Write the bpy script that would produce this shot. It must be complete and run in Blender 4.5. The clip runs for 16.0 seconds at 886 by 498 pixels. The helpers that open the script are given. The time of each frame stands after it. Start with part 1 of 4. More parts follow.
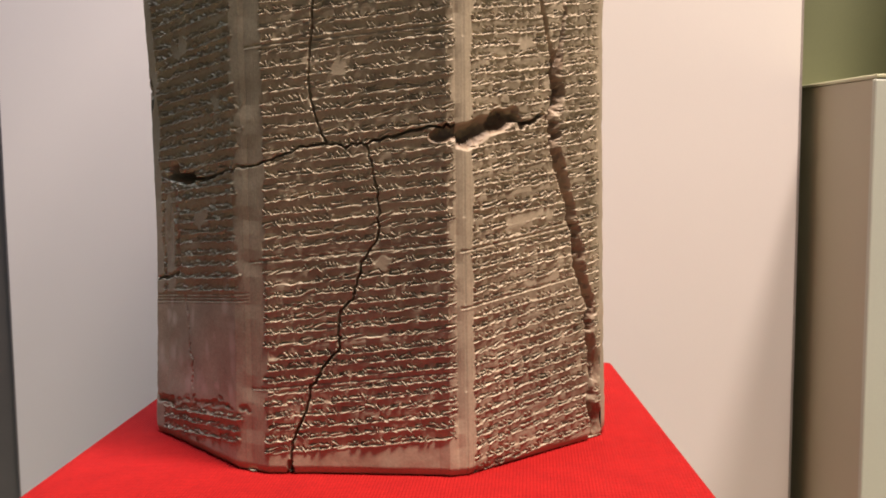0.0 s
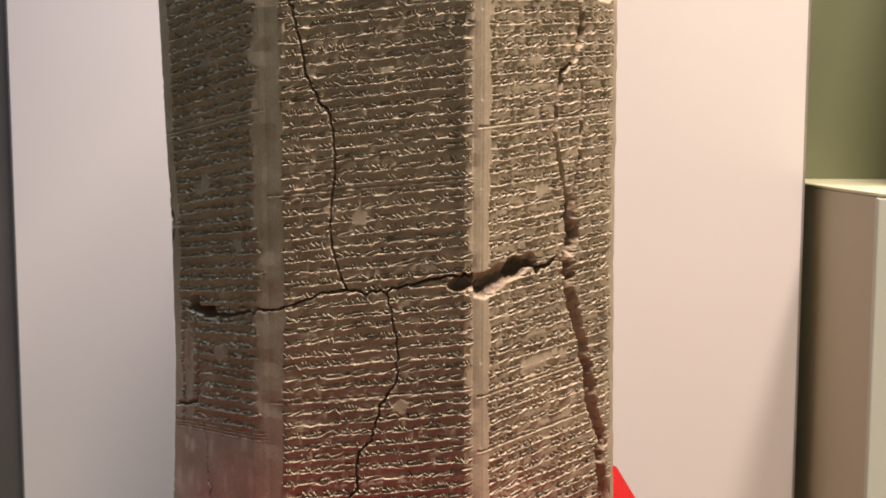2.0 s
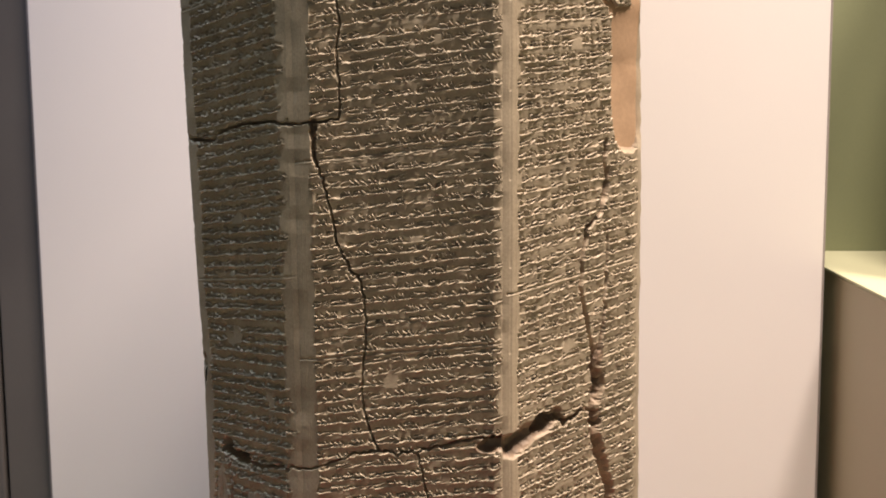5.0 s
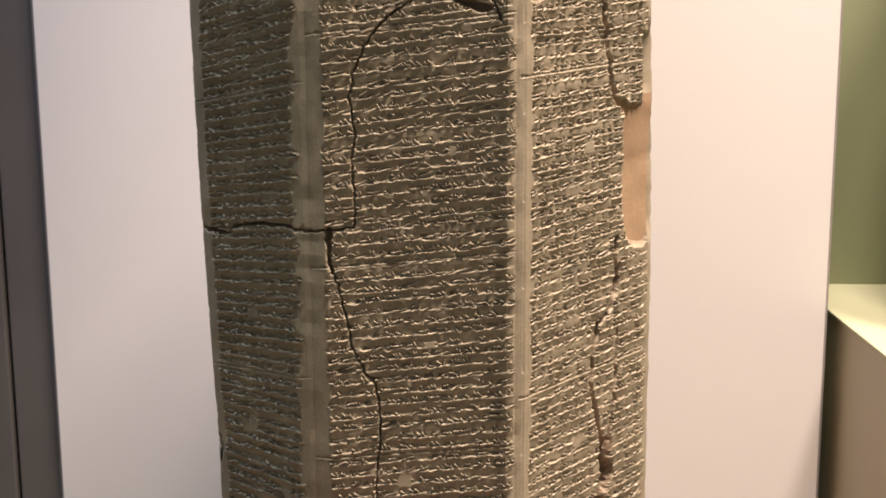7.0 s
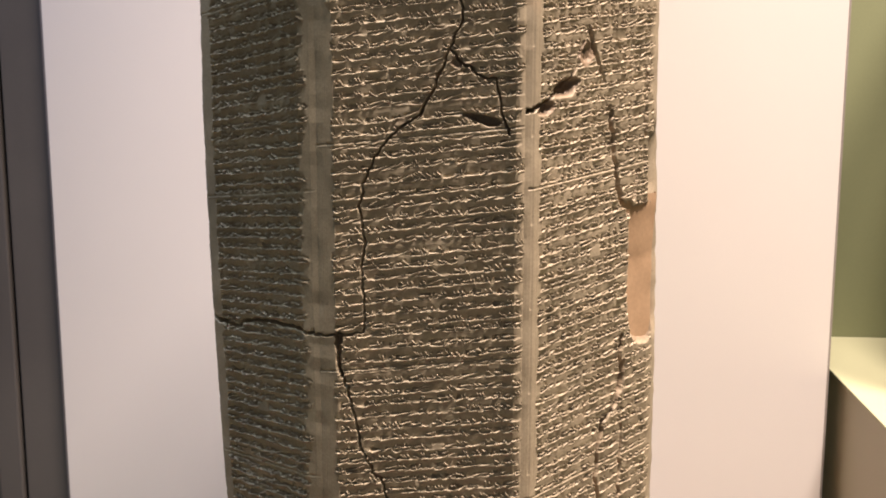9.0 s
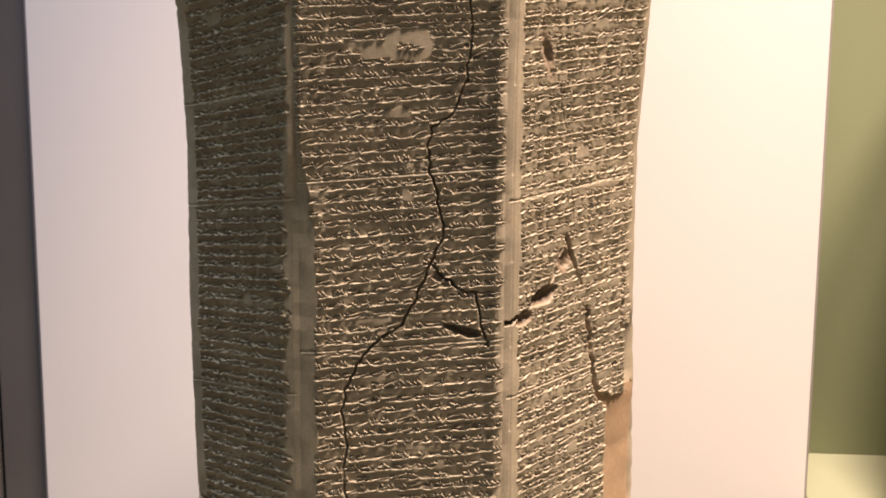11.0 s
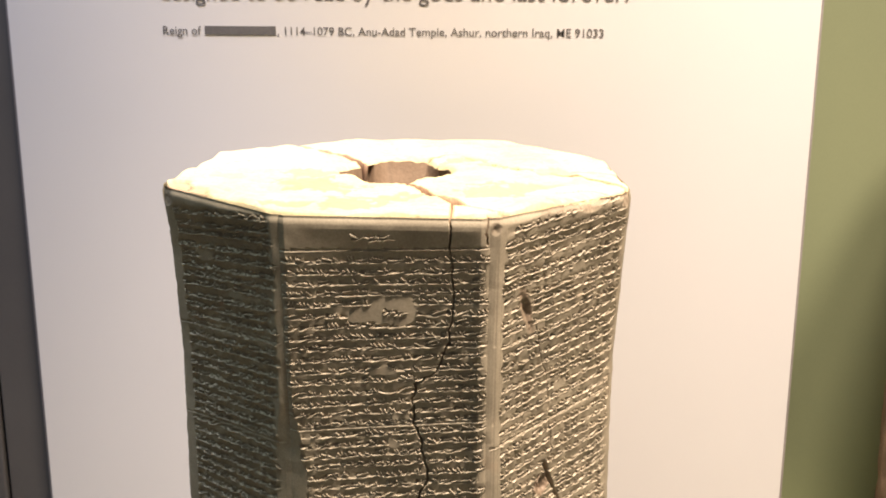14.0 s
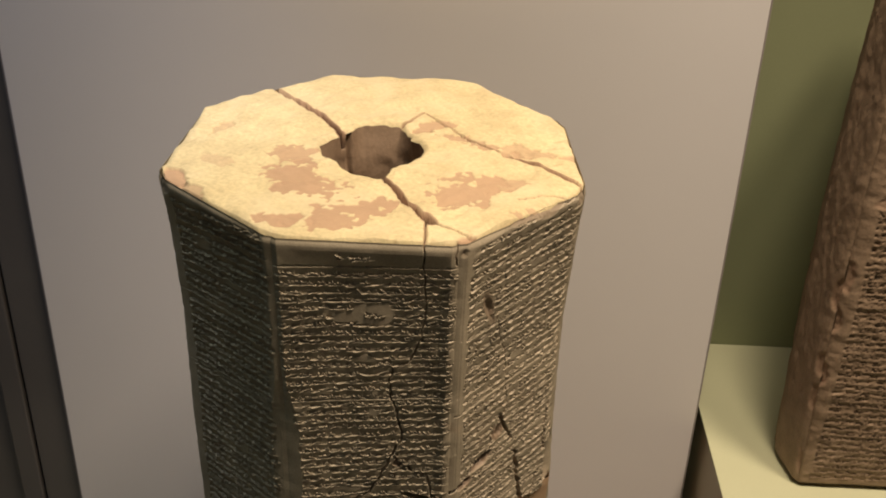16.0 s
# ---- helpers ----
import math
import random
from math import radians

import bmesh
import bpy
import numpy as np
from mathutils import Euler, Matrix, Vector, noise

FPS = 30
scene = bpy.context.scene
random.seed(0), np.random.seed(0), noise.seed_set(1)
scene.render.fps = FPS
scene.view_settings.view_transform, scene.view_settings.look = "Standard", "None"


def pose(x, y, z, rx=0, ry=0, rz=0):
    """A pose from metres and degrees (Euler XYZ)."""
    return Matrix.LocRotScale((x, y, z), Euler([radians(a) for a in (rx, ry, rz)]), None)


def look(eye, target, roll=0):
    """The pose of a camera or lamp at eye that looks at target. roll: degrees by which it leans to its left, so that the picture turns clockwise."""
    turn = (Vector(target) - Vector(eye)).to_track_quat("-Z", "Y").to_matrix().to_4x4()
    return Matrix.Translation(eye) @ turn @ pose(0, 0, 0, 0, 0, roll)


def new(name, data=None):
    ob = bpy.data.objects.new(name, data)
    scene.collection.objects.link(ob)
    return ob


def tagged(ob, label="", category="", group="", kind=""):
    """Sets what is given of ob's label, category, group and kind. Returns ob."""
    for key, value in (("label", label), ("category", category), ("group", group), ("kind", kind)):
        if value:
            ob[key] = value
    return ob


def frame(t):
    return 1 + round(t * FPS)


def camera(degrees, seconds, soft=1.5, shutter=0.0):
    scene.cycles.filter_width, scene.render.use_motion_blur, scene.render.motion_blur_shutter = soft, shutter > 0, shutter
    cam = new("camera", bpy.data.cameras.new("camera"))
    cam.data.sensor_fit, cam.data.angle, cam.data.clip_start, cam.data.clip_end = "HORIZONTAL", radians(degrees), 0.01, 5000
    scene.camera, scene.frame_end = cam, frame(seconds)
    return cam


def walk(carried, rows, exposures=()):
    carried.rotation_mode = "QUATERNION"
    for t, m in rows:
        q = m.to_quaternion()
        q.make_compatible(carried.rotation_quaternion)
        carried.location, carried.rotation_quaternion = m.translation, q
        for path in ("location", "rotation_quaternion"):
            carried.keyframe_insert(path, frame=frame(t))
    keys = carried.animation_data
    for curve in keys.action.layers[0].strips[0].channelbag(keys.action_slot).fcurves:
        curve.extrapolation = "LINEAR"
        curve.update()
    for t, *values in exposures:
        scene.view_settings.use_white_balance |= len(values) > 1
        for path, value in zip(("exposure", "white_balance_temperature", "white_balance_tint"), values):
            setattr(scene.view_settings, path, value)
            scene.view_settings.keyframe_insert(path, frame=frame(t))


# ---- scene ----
cam = camera(44.8, 16.0, soft=1.9)
PATH = [
    (0, (0.079, -0.574, 0.153), (-0.086, 1.407, -0.071), -0.5),
    (0.5, (0.078, -0.574, 0.169), (-0.092, 1.404, -0.074), -0.2),
    (1, (0.076, -0.576, 0.18), (-0.093, 1.405, -0.04), -0.2),
    (1.5, (0.071, -0.579, 0.199), (-0.088, 1.405, 0.003), 0.1),
    (2, (0.069, -0.58, 0.211), (-0.084, 1.405, 0.018), 0.1),
    (2.5, (0.068, -0.581, 0.225), (-0.086, 1.404, 0.028), 0.2),
    (3, (0.067, -0.581, 0.238), (-0.092, 1.403, 0.034), 0.0),
    (3.5, (0.065, -0.581, 0.25), (-0.095, 1.401, 0.04), -0.1),
    (4, (0.063, -0.581, 0.261), (-0.1, 1.401, 0.052), -0.3),
    (6.5, (0.059, -0.581, 0.348), (-0.126, 1.389, 0.053), -0.4),
    (7, (0.055, -0.58, 0.361), (-0.116, 1.388, 0.048), -0.3),
    (7.5, (0.054, -0.581, 0.371), (-0.126, 1.384, 0.047), -0.3),
    (8, (0.053, -0.581, 0.382), (-0.127, 1.384, 0.061), -0.3),
    (10.5, (0.055, -0.581, 0.472), (-0.114, 1.384, 0.14), 0.7),
    (11, (0.056, -0.581, 0.495), (-0.099, 1.394, 0.215), 0.4),
    (11.5, (0.055, -0.58, 0.52), (-0.099, 1.396, 0.26), 0.2),
    (12, (0.054, -0.58, 0.535), (-0.097, 1.398, 0.28), 0.2),
    (12.5, (0.054, -0.579, 0.553), (-0.098, 1.396, 0.277), 0.1),
    (13, (0.053, -0.578, 0.591), (-0.094, 1.392, 0.28), -0.2),
    (13.5, (0.059, -0.576, 0.631), (-0.098, 1.378, 0.233), -0.2),
    (14, (0.06, -0.575, 0.662), (-0.081, 1.36, 0.177), 0.2),
    (14.5, (0.06, -0.578, 0.71), (-0.049, 1.313, 0.068), 0.1),
    (15, (0.052, -0.579, 0.756), (-0.025, 1.257, -0.034), 0.5),
    (15.5, (0.049, -0.581, 0.797), (-0.015, 1.2, -0.11), 0.9),
    (16, (0.051, -0.579, 0.824), (0.006, 1.156, -0.169), 1.9),
]
EXPOSURES = [(0, -0.03, 6500, 16), (7, -0.02, 6500, 14), (11, 0.04, 6800, 17), (12.5, 0.06, 6950, 15), (13.2, 0.1, 6800, 12), (14, -0.12, 6520, 10), (14.5, -0.74, 6700, 10), (15.2, -1.17, 7000, 9), (16, -1.5, 7080, 8)]

walk(cam, [(t, look(eye, aim, roll)) for t, eye, aim, roll in PATH], EXPOSURES)

# ---- light ----
world = bpy.data.worlds.new("world")
scene.world = world
world.use_nodes = True
world.node_tree.nodes["Background"].inputs[0].default_value = (0.66, 0.66, 0.62, 1)
world.node_tree.nodes["Background"].inputs[1].default_value = 0.15


def spot(name, eye, target, energy, colour, size, blend, radius):
    lamp = bpy.data.lights.new(name, "SPOT")
    lamp.energy, lamp.color = energy, colour
    lamp.spot_size, lamp.spot_blend, lamp.shadow_soft_size = radians(size), blend, radius
    ob = new(name, lamp)
    ob.matrix_world = look(eye, target)
    return ob


spot("case_spotlight", (0.31, -0.36, 2.20), (0.22, 0.02, 0.4), 322, (1.0, 0.848, 0.70), 47, 1.0, 0.14)
spot("case_spotlight", (0.72, -0.34, 2.20), (0.36, 0.02, 0.4), 340, (1.0, 0.84, 0.695), 49, 1.0, 0.14)
spot("side_spotlight", (-0.47, -0.31, 2.20), (-0.13, -0.04, 0.15), 58, (0.72, 0.95, 1.0), 22, 1.0, 0.05)
spot("panel_spotlight", (-0.40, -0.03, 1.86), (-0.24, 0.21, -0.10), 163, (0.74, 0.785, 1.0), 28, 1.0, 0.05)
spot("plinth_spotlight", (0.13, -0.24, 1.86), (0.41, 0.26, 0.2), 34, (1.0, 0.86, 0.72), 22, 1.0, 0.06)


# ---- materials ----
def material(name, colours, scale=40.0, rough=0.8, bump=0.0, bump_scale=500.0, bump_distance=0.0005, fine=0.12):
    """Two mottled colours at a large and a small scale, with a fine relief."""
    m = bpy.data.materials.new(name)
    m.use_nodes = True
    n, l = m.node_tree.nodes, m.node_tree.links
    b = n["Principled BSDF"]
    b.inputs["Roughness"].default_value = rough
    co = n.new("ShaderNodeTexCoord").outputs["Object"]
    big = n.new("ShaderNodeTexNoise")
    big.inputs["Scale"].default_value, big.inputs["Detail"].default_value = scale, 6
    l.new(co, big.inputs["Vector"])
    ramp = n.new("ShaderNodeValToRGB")
    ramp.color_ramp.elements[0].position, ramp.color_ramp.elements[1].position = 0.3, 0.7
    ramp.color_ramp.elements[0].color, ramp.color_ramp.elements[1].color = (*colours[0], 1), (*colours[1], 1)
    l.new(big.outputs["Fac"], ramp.inputs["Fac"])
    small = n.new("ShaderNodeTexNoise")
    small.inputs["Scale"].default_value, small.inputs["Detail"].default_value = bump_scale, 4
    l.new(co, small.inputs["Vector"])
    rng = n.new("ShaderNodeMapRange")
    rng.inputs["From Min"].default_value, rng.inputs["From Max"].default_value = 0.3, 0.7
    rng.inputs["To Min"].default_value, rng.inputs["To Max"].default_value = 1 - fine, 1 + fine
    l.new(small.outputs["Fac"], rng.inputs["Value"])
    mul = n.new("ShaderNodeVectorMath")
    mul.operation = "SCALE"
    l.new(ramp.outputs["Color"], mul.inputs[0])
    l.new(rng.outputs["Result"], mul.inputs["Scale"])
    l.new(mul.outputs["Vector"], b.inputs["Base Color"])
    if bump:
        bp = n.new("ShaderNodeBump")
        bp.inputs["Strength"].default_value, bp.inputs["Distance"].default_value = bump, bump_distance
        l.new(small.outputs["Fac"], bp.inputs["Height"])
        l.new(bp.outputs["Normal"], b.inputs["Normal"])
    return m


def mixed_by(m, attribute, colour, amount=1.0):
    """Mixes another colour into a material where the mesh carries the attribute (broken or worn places, darkened
    cracks).
    """
    n, l = m.node_tree.nodes, m.node_tree.links
    b = n["Principled BSDF"]
    old = b.inputs["Base Color"].links[0].from_socket
    at = n.new("ShaderNodeAttribute")
    at.attribute_name = attribute
    k = n.new("ShaderNodeMath")
    k.operation = "MULTIPLY"
    k.inputs[1].default_value = amount
    l.new(at.outputs["Fac"], k.inputs[0])
    mix = n.new("ShaderNodeMix")
    mix.data_type = "RGBA"
    l.new(k.outputs[0], mix.inputs[0])
    l.new(old, mix.inputs[6])
    mix.inputs[7].default_value = (*colour, 1)
    l.new(mix.outputs[2], b.inputs["Base Color"])
    return m


def stained(m, colour, scale, low, high, amount):
    """Blotches of another tone over a material."""
    n, l = m.node_tree.nodes, m.node_tree.links
    b = n["Principled BSDF"]
    old = b.inputs["Base Color"].links[0].from_socket
    co = n.new("ShaderNodeTexCoord").outputs["Object"]
    t = n.new("ShaderNodeTexNoise")
    t.inputs["Scale"].default_value, t.inputs["Detail"].default_value, t.inputs["Distortion"].default_value = scale, 7, 0.6
    l.new(co, t.inputs["Vector"])
    r = n.new("ShaderNodeMapRange")
    r.inputs["From Min"].default_value, r.inputs["From Max"].default_value, r.inputs["To Max"].default_value = low, high, amount
    l.new(t.outputs["Fac"], r.inputs["Value"])
    mix = n.new("ShaderNodeMix")
    mix.data_type = "RGBA"
    l.new(r.outputs["Result"], mix.inputs[0])
    l.new(old, mix.inputs[6])
    mix.inputs[7].default_value = (*colour, 1)
    l.new(mix.outputs[2], b.inputs["Base Color"])
    return m


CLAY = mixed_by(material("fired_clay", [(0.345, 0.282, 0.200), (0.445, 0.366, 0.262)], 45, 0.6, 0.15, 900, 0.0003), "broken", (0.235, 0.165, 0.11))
stained(CLAY, (0.23, 0.195, 0.14), 16, 0.52, 0.72, 0.55)
stained(CLAY, (0.47, 0.35, 0.24), 70, 0.62, 0.78, 0.45)
mixed_by(CLAY, "pale", (0.58, 0.50, 0.40), 0.75)
CLAY_TOP = material("fired_clay_top", [(0.53, 0.425, 0.24), (0.655, 0.54, 0.315)], 45, 0.85, 0.6, 420, 0.0006)
stained(CLAY_TOP, (0.66, 0.55, 0.35), 28, 0.5, 0.7, 0.6)
stained(CLAY_TOP, (0.36, 0.25, 0.14), 90, 0.64, 0.76, 0.5)
mixed_by(CLAY_TOP, "broken", (0.42, 0.262, 0.165))
stained(CLAY_TOP, (0.50, 0.36, 0.21), 300, 0.6, 0.7, 0.35)
# near-black for the cracks: soil plus the shade of their depth, as colour
mixed_by(CLAY_TOP, "dirt_shade", (0.085, 0.052, 0.03))
PLASTER = material("plaster_fill", [(0.42, 0.27, 0.16), (0.47, 0.31, 0.19)], 60, 0.85, 0.3, 500, 0.0003, 0.06)
CLAY_DARK = mixed_by(material("brown_clay", [(0.19, 0.128, 0.08), (0.28, 0.195, 0.128)], 50, 0.8, 0.5, 500, 0.0006), "broken", (0.33, 0.2, 0.13))
PANEL = material("white_panel_paint", [(0.655, 0.628, 0.619), (0.675, 0.647, 0.638)], 6, 0.55, 0.1, 900, 0.0001, 0.01)
PANEL_EDGE = material("panel_edge_grey", [(0.22, 0.19, 0.18), (0.28, 0.245, 0.235)], 20, 0.6)
GREEN = material("green_wall_paint", [(0.23, 0.25, 0.14), (0.25, 0.27, 0.15)], 5, 0.6, 0.15, 700, 0.0002, 0.02)
PALE_GREEN = material("pale_green_paint", [(0.43, 0.43, 0.285), (0.465, 0.465, 0.31)], 7, 0.5, 0.15, 700, 0.0002, 0.02)
BEIGE = material("beige_paint", [(0.40, 0.365, 0.265), (0.43, 0.395, 0.285)], 7, 0.5, 0.15, 700, 0.0002, 0.02)
GREY_GREEN = material("grey_green_paint", [(0.47, 0.50, 0.44), (0.50, 0.53, 0.47)], 7, 0.5, 0.15, 700, 0.0002, 0.02)
GREY = material("dark_grey_metal", [(0.085, 0.078, 0.076), (0.10, 0.092, 0.088)], 12, 0.5, 0.1, 800, 0.0001, 0.03)
GAP_SHADE = material("gap_shade_black", [(0.012, 0.011, 0.011), (0.02, 0.018, 0.018)], 30, 0.8)
INK = material("grey_print", [(0.11, 0.10, 0.095), (0.135, 0.125, 0.12)], 80, 0.8)
CEILING = material("white_ceiling_paint", [(0.6, 0.59, 0.56), (0.64, 0.63, 0.6)], 5, 0.7)


def cloth():
    """Red woven cover: crossing threads as relief."""
    m = material("red_cloth", [(0.25, 0.004, 0.004), (0.30, 0.006, 0.005)], 60, 0.85, 0.0)
    n, l = m.node_tree.nodes, m.node_tree.links
    b = n["Principled BSDF"]
    co = n.new("ShaderNodeTexCoord").outputs["Object"]
    waves = []
    for axis in "XY":
        w = n.new("ShaderNodeTexWave")
        w.bands_direction = axis
        w.inputs["Scale"].default_value = 210 if axis == "X" else 160
        w.inputs["Distortion"].default_value, w.inputs["Detail"].default_value = 1.2, 2
        l.new(co, w.inputs["Vector"])
        waves.append(w.outputs["Fac"])
    add = n.new("ShaderNodeMath")
    l.new(waves[0], add.inputs[0])
    l.new(waves[1], add.inputs[1])
    bp = n.new("ShaderNodeBump")
    bp.inputs["Strength"].default_value, bp.inputs["Distance"].default_value = 0.6, 0.0006
    l.new(add.outputs[0], bp.inputs["Height"])
    l.new(bp.outputs["Normal"], b.inputs["Normal"])
    b.inputs["Specular IOR Level"].default_value = 0.15
    return m


CLOTH = cloth()


# ---- helpers for meshes ----
def part(name, bm, mat, parent=None, label=""):
    me = bpy.data.meshes.new(name)
    bm.to_mesh(me)
    bm.free()
    me.materials.append(mat)
    ob = new(name, me)
    if parent:
        ob.parent = parent
    return tagged(ob, label)


def thing(name, label, category, place=(0, 0, 0), group="", kind=""):
    ob = new(name)
    ob.location = place
    ob.empty_display_size = 0.05
    return tagged(ob, label, category, group, kind)


def outline_block(points, low, high, bevel=0.002, segments=2):
    """An upright block over an outline, with softened edges."""
    bm = bmesh.new()
    a = [bm.verts.new((x, y, low)) for x, y in points]
    b = [bm.verts.new((x, y, high)) for x, y in points]
    n = len(points)
    for i in range(n):
        bm.faces.new((a[i], a[(i + 1) % n], b[(i + 1) % n], b[i]))
    bm.faces.new(b)
    bm.faces.new(a[::-1])
    bmesh.ops.recalc_face_normals(bm, faces=bm.faces)
    if bevel:
        bmesh.ops.bevel(bm, geom=list(bm.edges), offset=bevel, segments=segments, affect="EDGES", profile=0.5)
    return bm


def block(x0, x1, y0, y1, z0, z1, bevel=0.002):
    return outline_block([(x0, y0), (x1, y0), (x1, y1), (x0, y1)], z0, z1, bevel)


def grid_mesh(name, P, mat, parent, broken=None, flip=False, label="", pale=None, dirt_shade=None):
    """A mesh from a grid of points (rows, columns, 3)."""
    nv, nu = P.shape[:2]
    i = np.arange(nv * nu).reshape(nv, nu)
    q = np.stack([i[:-1, :-1], i[:-1, 1:], i[1:, 1:], i[1:, :-1]], -1).reshape(-1, 4)
    if flip:
        q = q[:, ::-1]
    me = bpy.data.meshes.new(name)
    me.vertices.add(nv * nu)
    me.vertices.foreach_set("co", P.reshape(-1).astype(np.float32))
    me.loops.add(q.size)
    me.loops.foreach_set("vertex_index", q.reshape(-1).astype(np.int32))
    me.polygons.add(len(q))
    me.polygons.foreach_set("loop_start", np.arange(0, q.size, 4, dtype=np.int32))
    me.polygons.foreach_set("use_smooth", np.ones(len(q), dtype=bool))
    if broken is not None:
        me.attributes.new("broken", "FLOAT", "POINT").data.foreach_set("value", broken.reshape(-1).astype(np.float32))
    if pale is not None:
        me.attributes.new("pale", "FLOAT", "POINT").data.foreach_set("value", pale.reshape(-1).astype(np.float32))
    if dirt_shade is not None:
        me.attributes.new("dirt_shade", "FLOAT", "POINT").data.foreach_set("value", dirt_shade.reshape(-1).astype(np.float32))
    me.update()
    me.validate()
    me.materials.append(mat)
    ob = new(name, me)
    ob.parent = parent
    return tagged(ob, label)


def cloudy(rng, nv, nu, cv, cu):
    """Smooth random values in about -1..1, with cv x cu cells."""
    g = rng.uniform(-1, 1, (cv + 3, cu + 3))
    y, x = np.linspace(0, cv, nv)[:, None], np.linspace(0, cu, nu)[None]
    yi, xi = y.astype(int), x.astype(int)
    fy, fx = y - yi, x - xi
    fy, fx = fy * fy * (3 - 2 * fy), fx * fx * (3 - 2 * fx)
    return (g[yi, xi] * (1 - fx) + g[yi, xi + 1] * fx) * (1 - fy) + (g[yi + 1, xi] * (1 - fx) + g[yi + 1, xi + 1] * fx) * fy


# ---- relief of inscribed clay ----
class Relief:
    """A height field over a flat face: u across in metres, v up in metres."""

    def __init__(self, width, low, high, nu, nv, seed):
        self.w, self.low, self.high, self.nu, self.nv = width, low, high, nu, nv
        self.u, self.v = np.linspace(0, width, nu), np.linspace(low, high, nv)
        self.h, self.broken = np.zeros((nv, nu)), np.zeros((nv, nu))
        self.cut = np.zeros((nv, nu))
        self.furrow = np.zeros((nv, nu))
        self.blank = np.zeros((nv, nu))
        self.scored = np.zeros((nv, nu))
        self.lip = np.zeros((nv, nu))
        self.pale = np.zeros((nv, nu))
        self.score_lip = np.zeros((nv, nu))
        self.rng = np.random.RandomState(seed)
        side = np.random.RandomState(seed + 500)
        self.rag = cloudy(side, nv, nu, int((high - low) / 0.0024), int(width / 0.0022))
        self.lumps = 0.6 * cloudy(side, nv, nu, int((high - low) / 0.0032), int(width / 0.0026)) + 0.4 * cloudy(side, nv, nu, int((high - low) / 0.0012), int(width / 0.0012))

    def window(self, x0, x1, y0, y1):
        du, dv = self.w / (self.nu - 1), (self.high - self.low) / (self.nv - 1)
        i0, i1 = max(0, int(x0 / du)), min(self.nu, int(x1 / du) + 2)
        j0, j1 = max(0, int((y0 - self.low) / dv)), min(self.nv, int((y1 - self.low) / dv) + 2)
        return (slice(j0, j1), slice(i0, i1)) if i1 > i0 and j1 > j0 else None

    def wedge(self, x, y, angle, length, width, depth, onto=None, bend=0.0):
        """One impression of the stylus: a deep triangular head that runs out into a bowed line, one wall steep, the clay pushed up beyond it."""
        c, s = math.cos(angle), math.sin(angle)
        ex, ey = x + c * length, y + s * length
        pad = 1.5 * width + abs(bend)
        win = self.window(min(x, ex) - pad, max(x, ex) + pad, min(y, ey) - pad, max(y, ey) + pad)
        if not win:
            return
        X, Y = self.u[win[1]][None] - x, self.v[win[0]][:, None] - y
        a = (X * c + Y * s) / length
        run = np.clip(a, 0, 1)
        b = -X * s + Y * c - 4 * bend * run * (1 - run)
        half = width * (0.26 + 0.74 * (1 - run) ** 2.0)
        wall = np.where(b > 0, b / (half * 1.15), -b / (half * 0.60))
        ends = np.clip((a + 0.12) / 0.12, 0, 1) * np.clip((1.02 - a) / 0.10, 0, 1)
        d = depth * (0.40 + 0.60 * (1 - run) ** 1.4) * np.clip(1 - wall, 0, 1) * ends
        if onto is None:
            lip = 0.44 * depth * (1 - 0.45 * run) * np.clip(1.15 - np.abs(b + 0.85 * half) / (0.45 * half + 0.00036), 0, 1) * ends
            np.maximum(self.lip[win], lip, out=self.lip[win])
        onto = self.cut if onto is None else onto
        np.maximum(onto[win], d, out=onto[win])

    def level_strokes(self, x, y, p, w, depth, tilt):
        """Lying wedges, one to three above one another."""
        r = self.rng
        rows = r.choice([1, 1, 2, 2, 3])
        for i in range(rows):
            self.wedge(x + p * r.uniform(-0.03, 0.14), y + p * (0.08 + 0.46 * (i + r.uniform(0.1, 0.6)) / rows), tilt + r.normal(0.07, 0.09),
                       w * r.uniform(0.75, 1.05), p * r.uniform(0.10, 0.17), depth * r.uniform(0.75, 1.1), None, p * r.normal(-0.03, 0.05))

    def upright_strokes(self, x, y, p, w, depth):
        """A fan of falling wedges with their heads in a row, feet on the line."""
        r = self.rng
        lean, n = -math.pi / 2 + abs(r.normal(0.58, 0.22)), max(2, int(w / p / r.uniform(0.22, 0.34)))
        for i in range(n):
            self.wedge(x + w * (i + 0.1) / n + p * r.normal(0, 0.02), y + p * r.uniform(0.50, 0.66), lean + r.normal(0, 0.10),
                       p * r.uniform(0.42, 0.66), p * r.uniform(0.07, 0.11), depth * r.uniform(0.75, 1.1), None, p * r.normal(0, 0.03))

    def corner_strokes(self, x, y, p, w, depth):
        """Short broad wedges set slantwise, falling and rising by turns."""
        r = self.rng
        n = max(1, int(w / p / 0.38))
        for i in range(n):
            xs = x + w * i / n
            self.wedge(xs, y + p * r.uniform(0.42, 0.62), r.normal(-0.75, 0.2), p * r.uniform(0.45, 0.75), p * r.uniform(0.09, 0.15), depth * r.uniform(0.8, 1.15))
            if r.rand() < 0.55:
                self.wedge(xs + p * 0.28, y + p * r.uniform(0.1, 0.22), r.normal(0.85, 0.2), p * r.uniform(0.4, 0.6), p * r.uniform(0.09, 0.14), depth * r.uniform(0.7, 1.0))

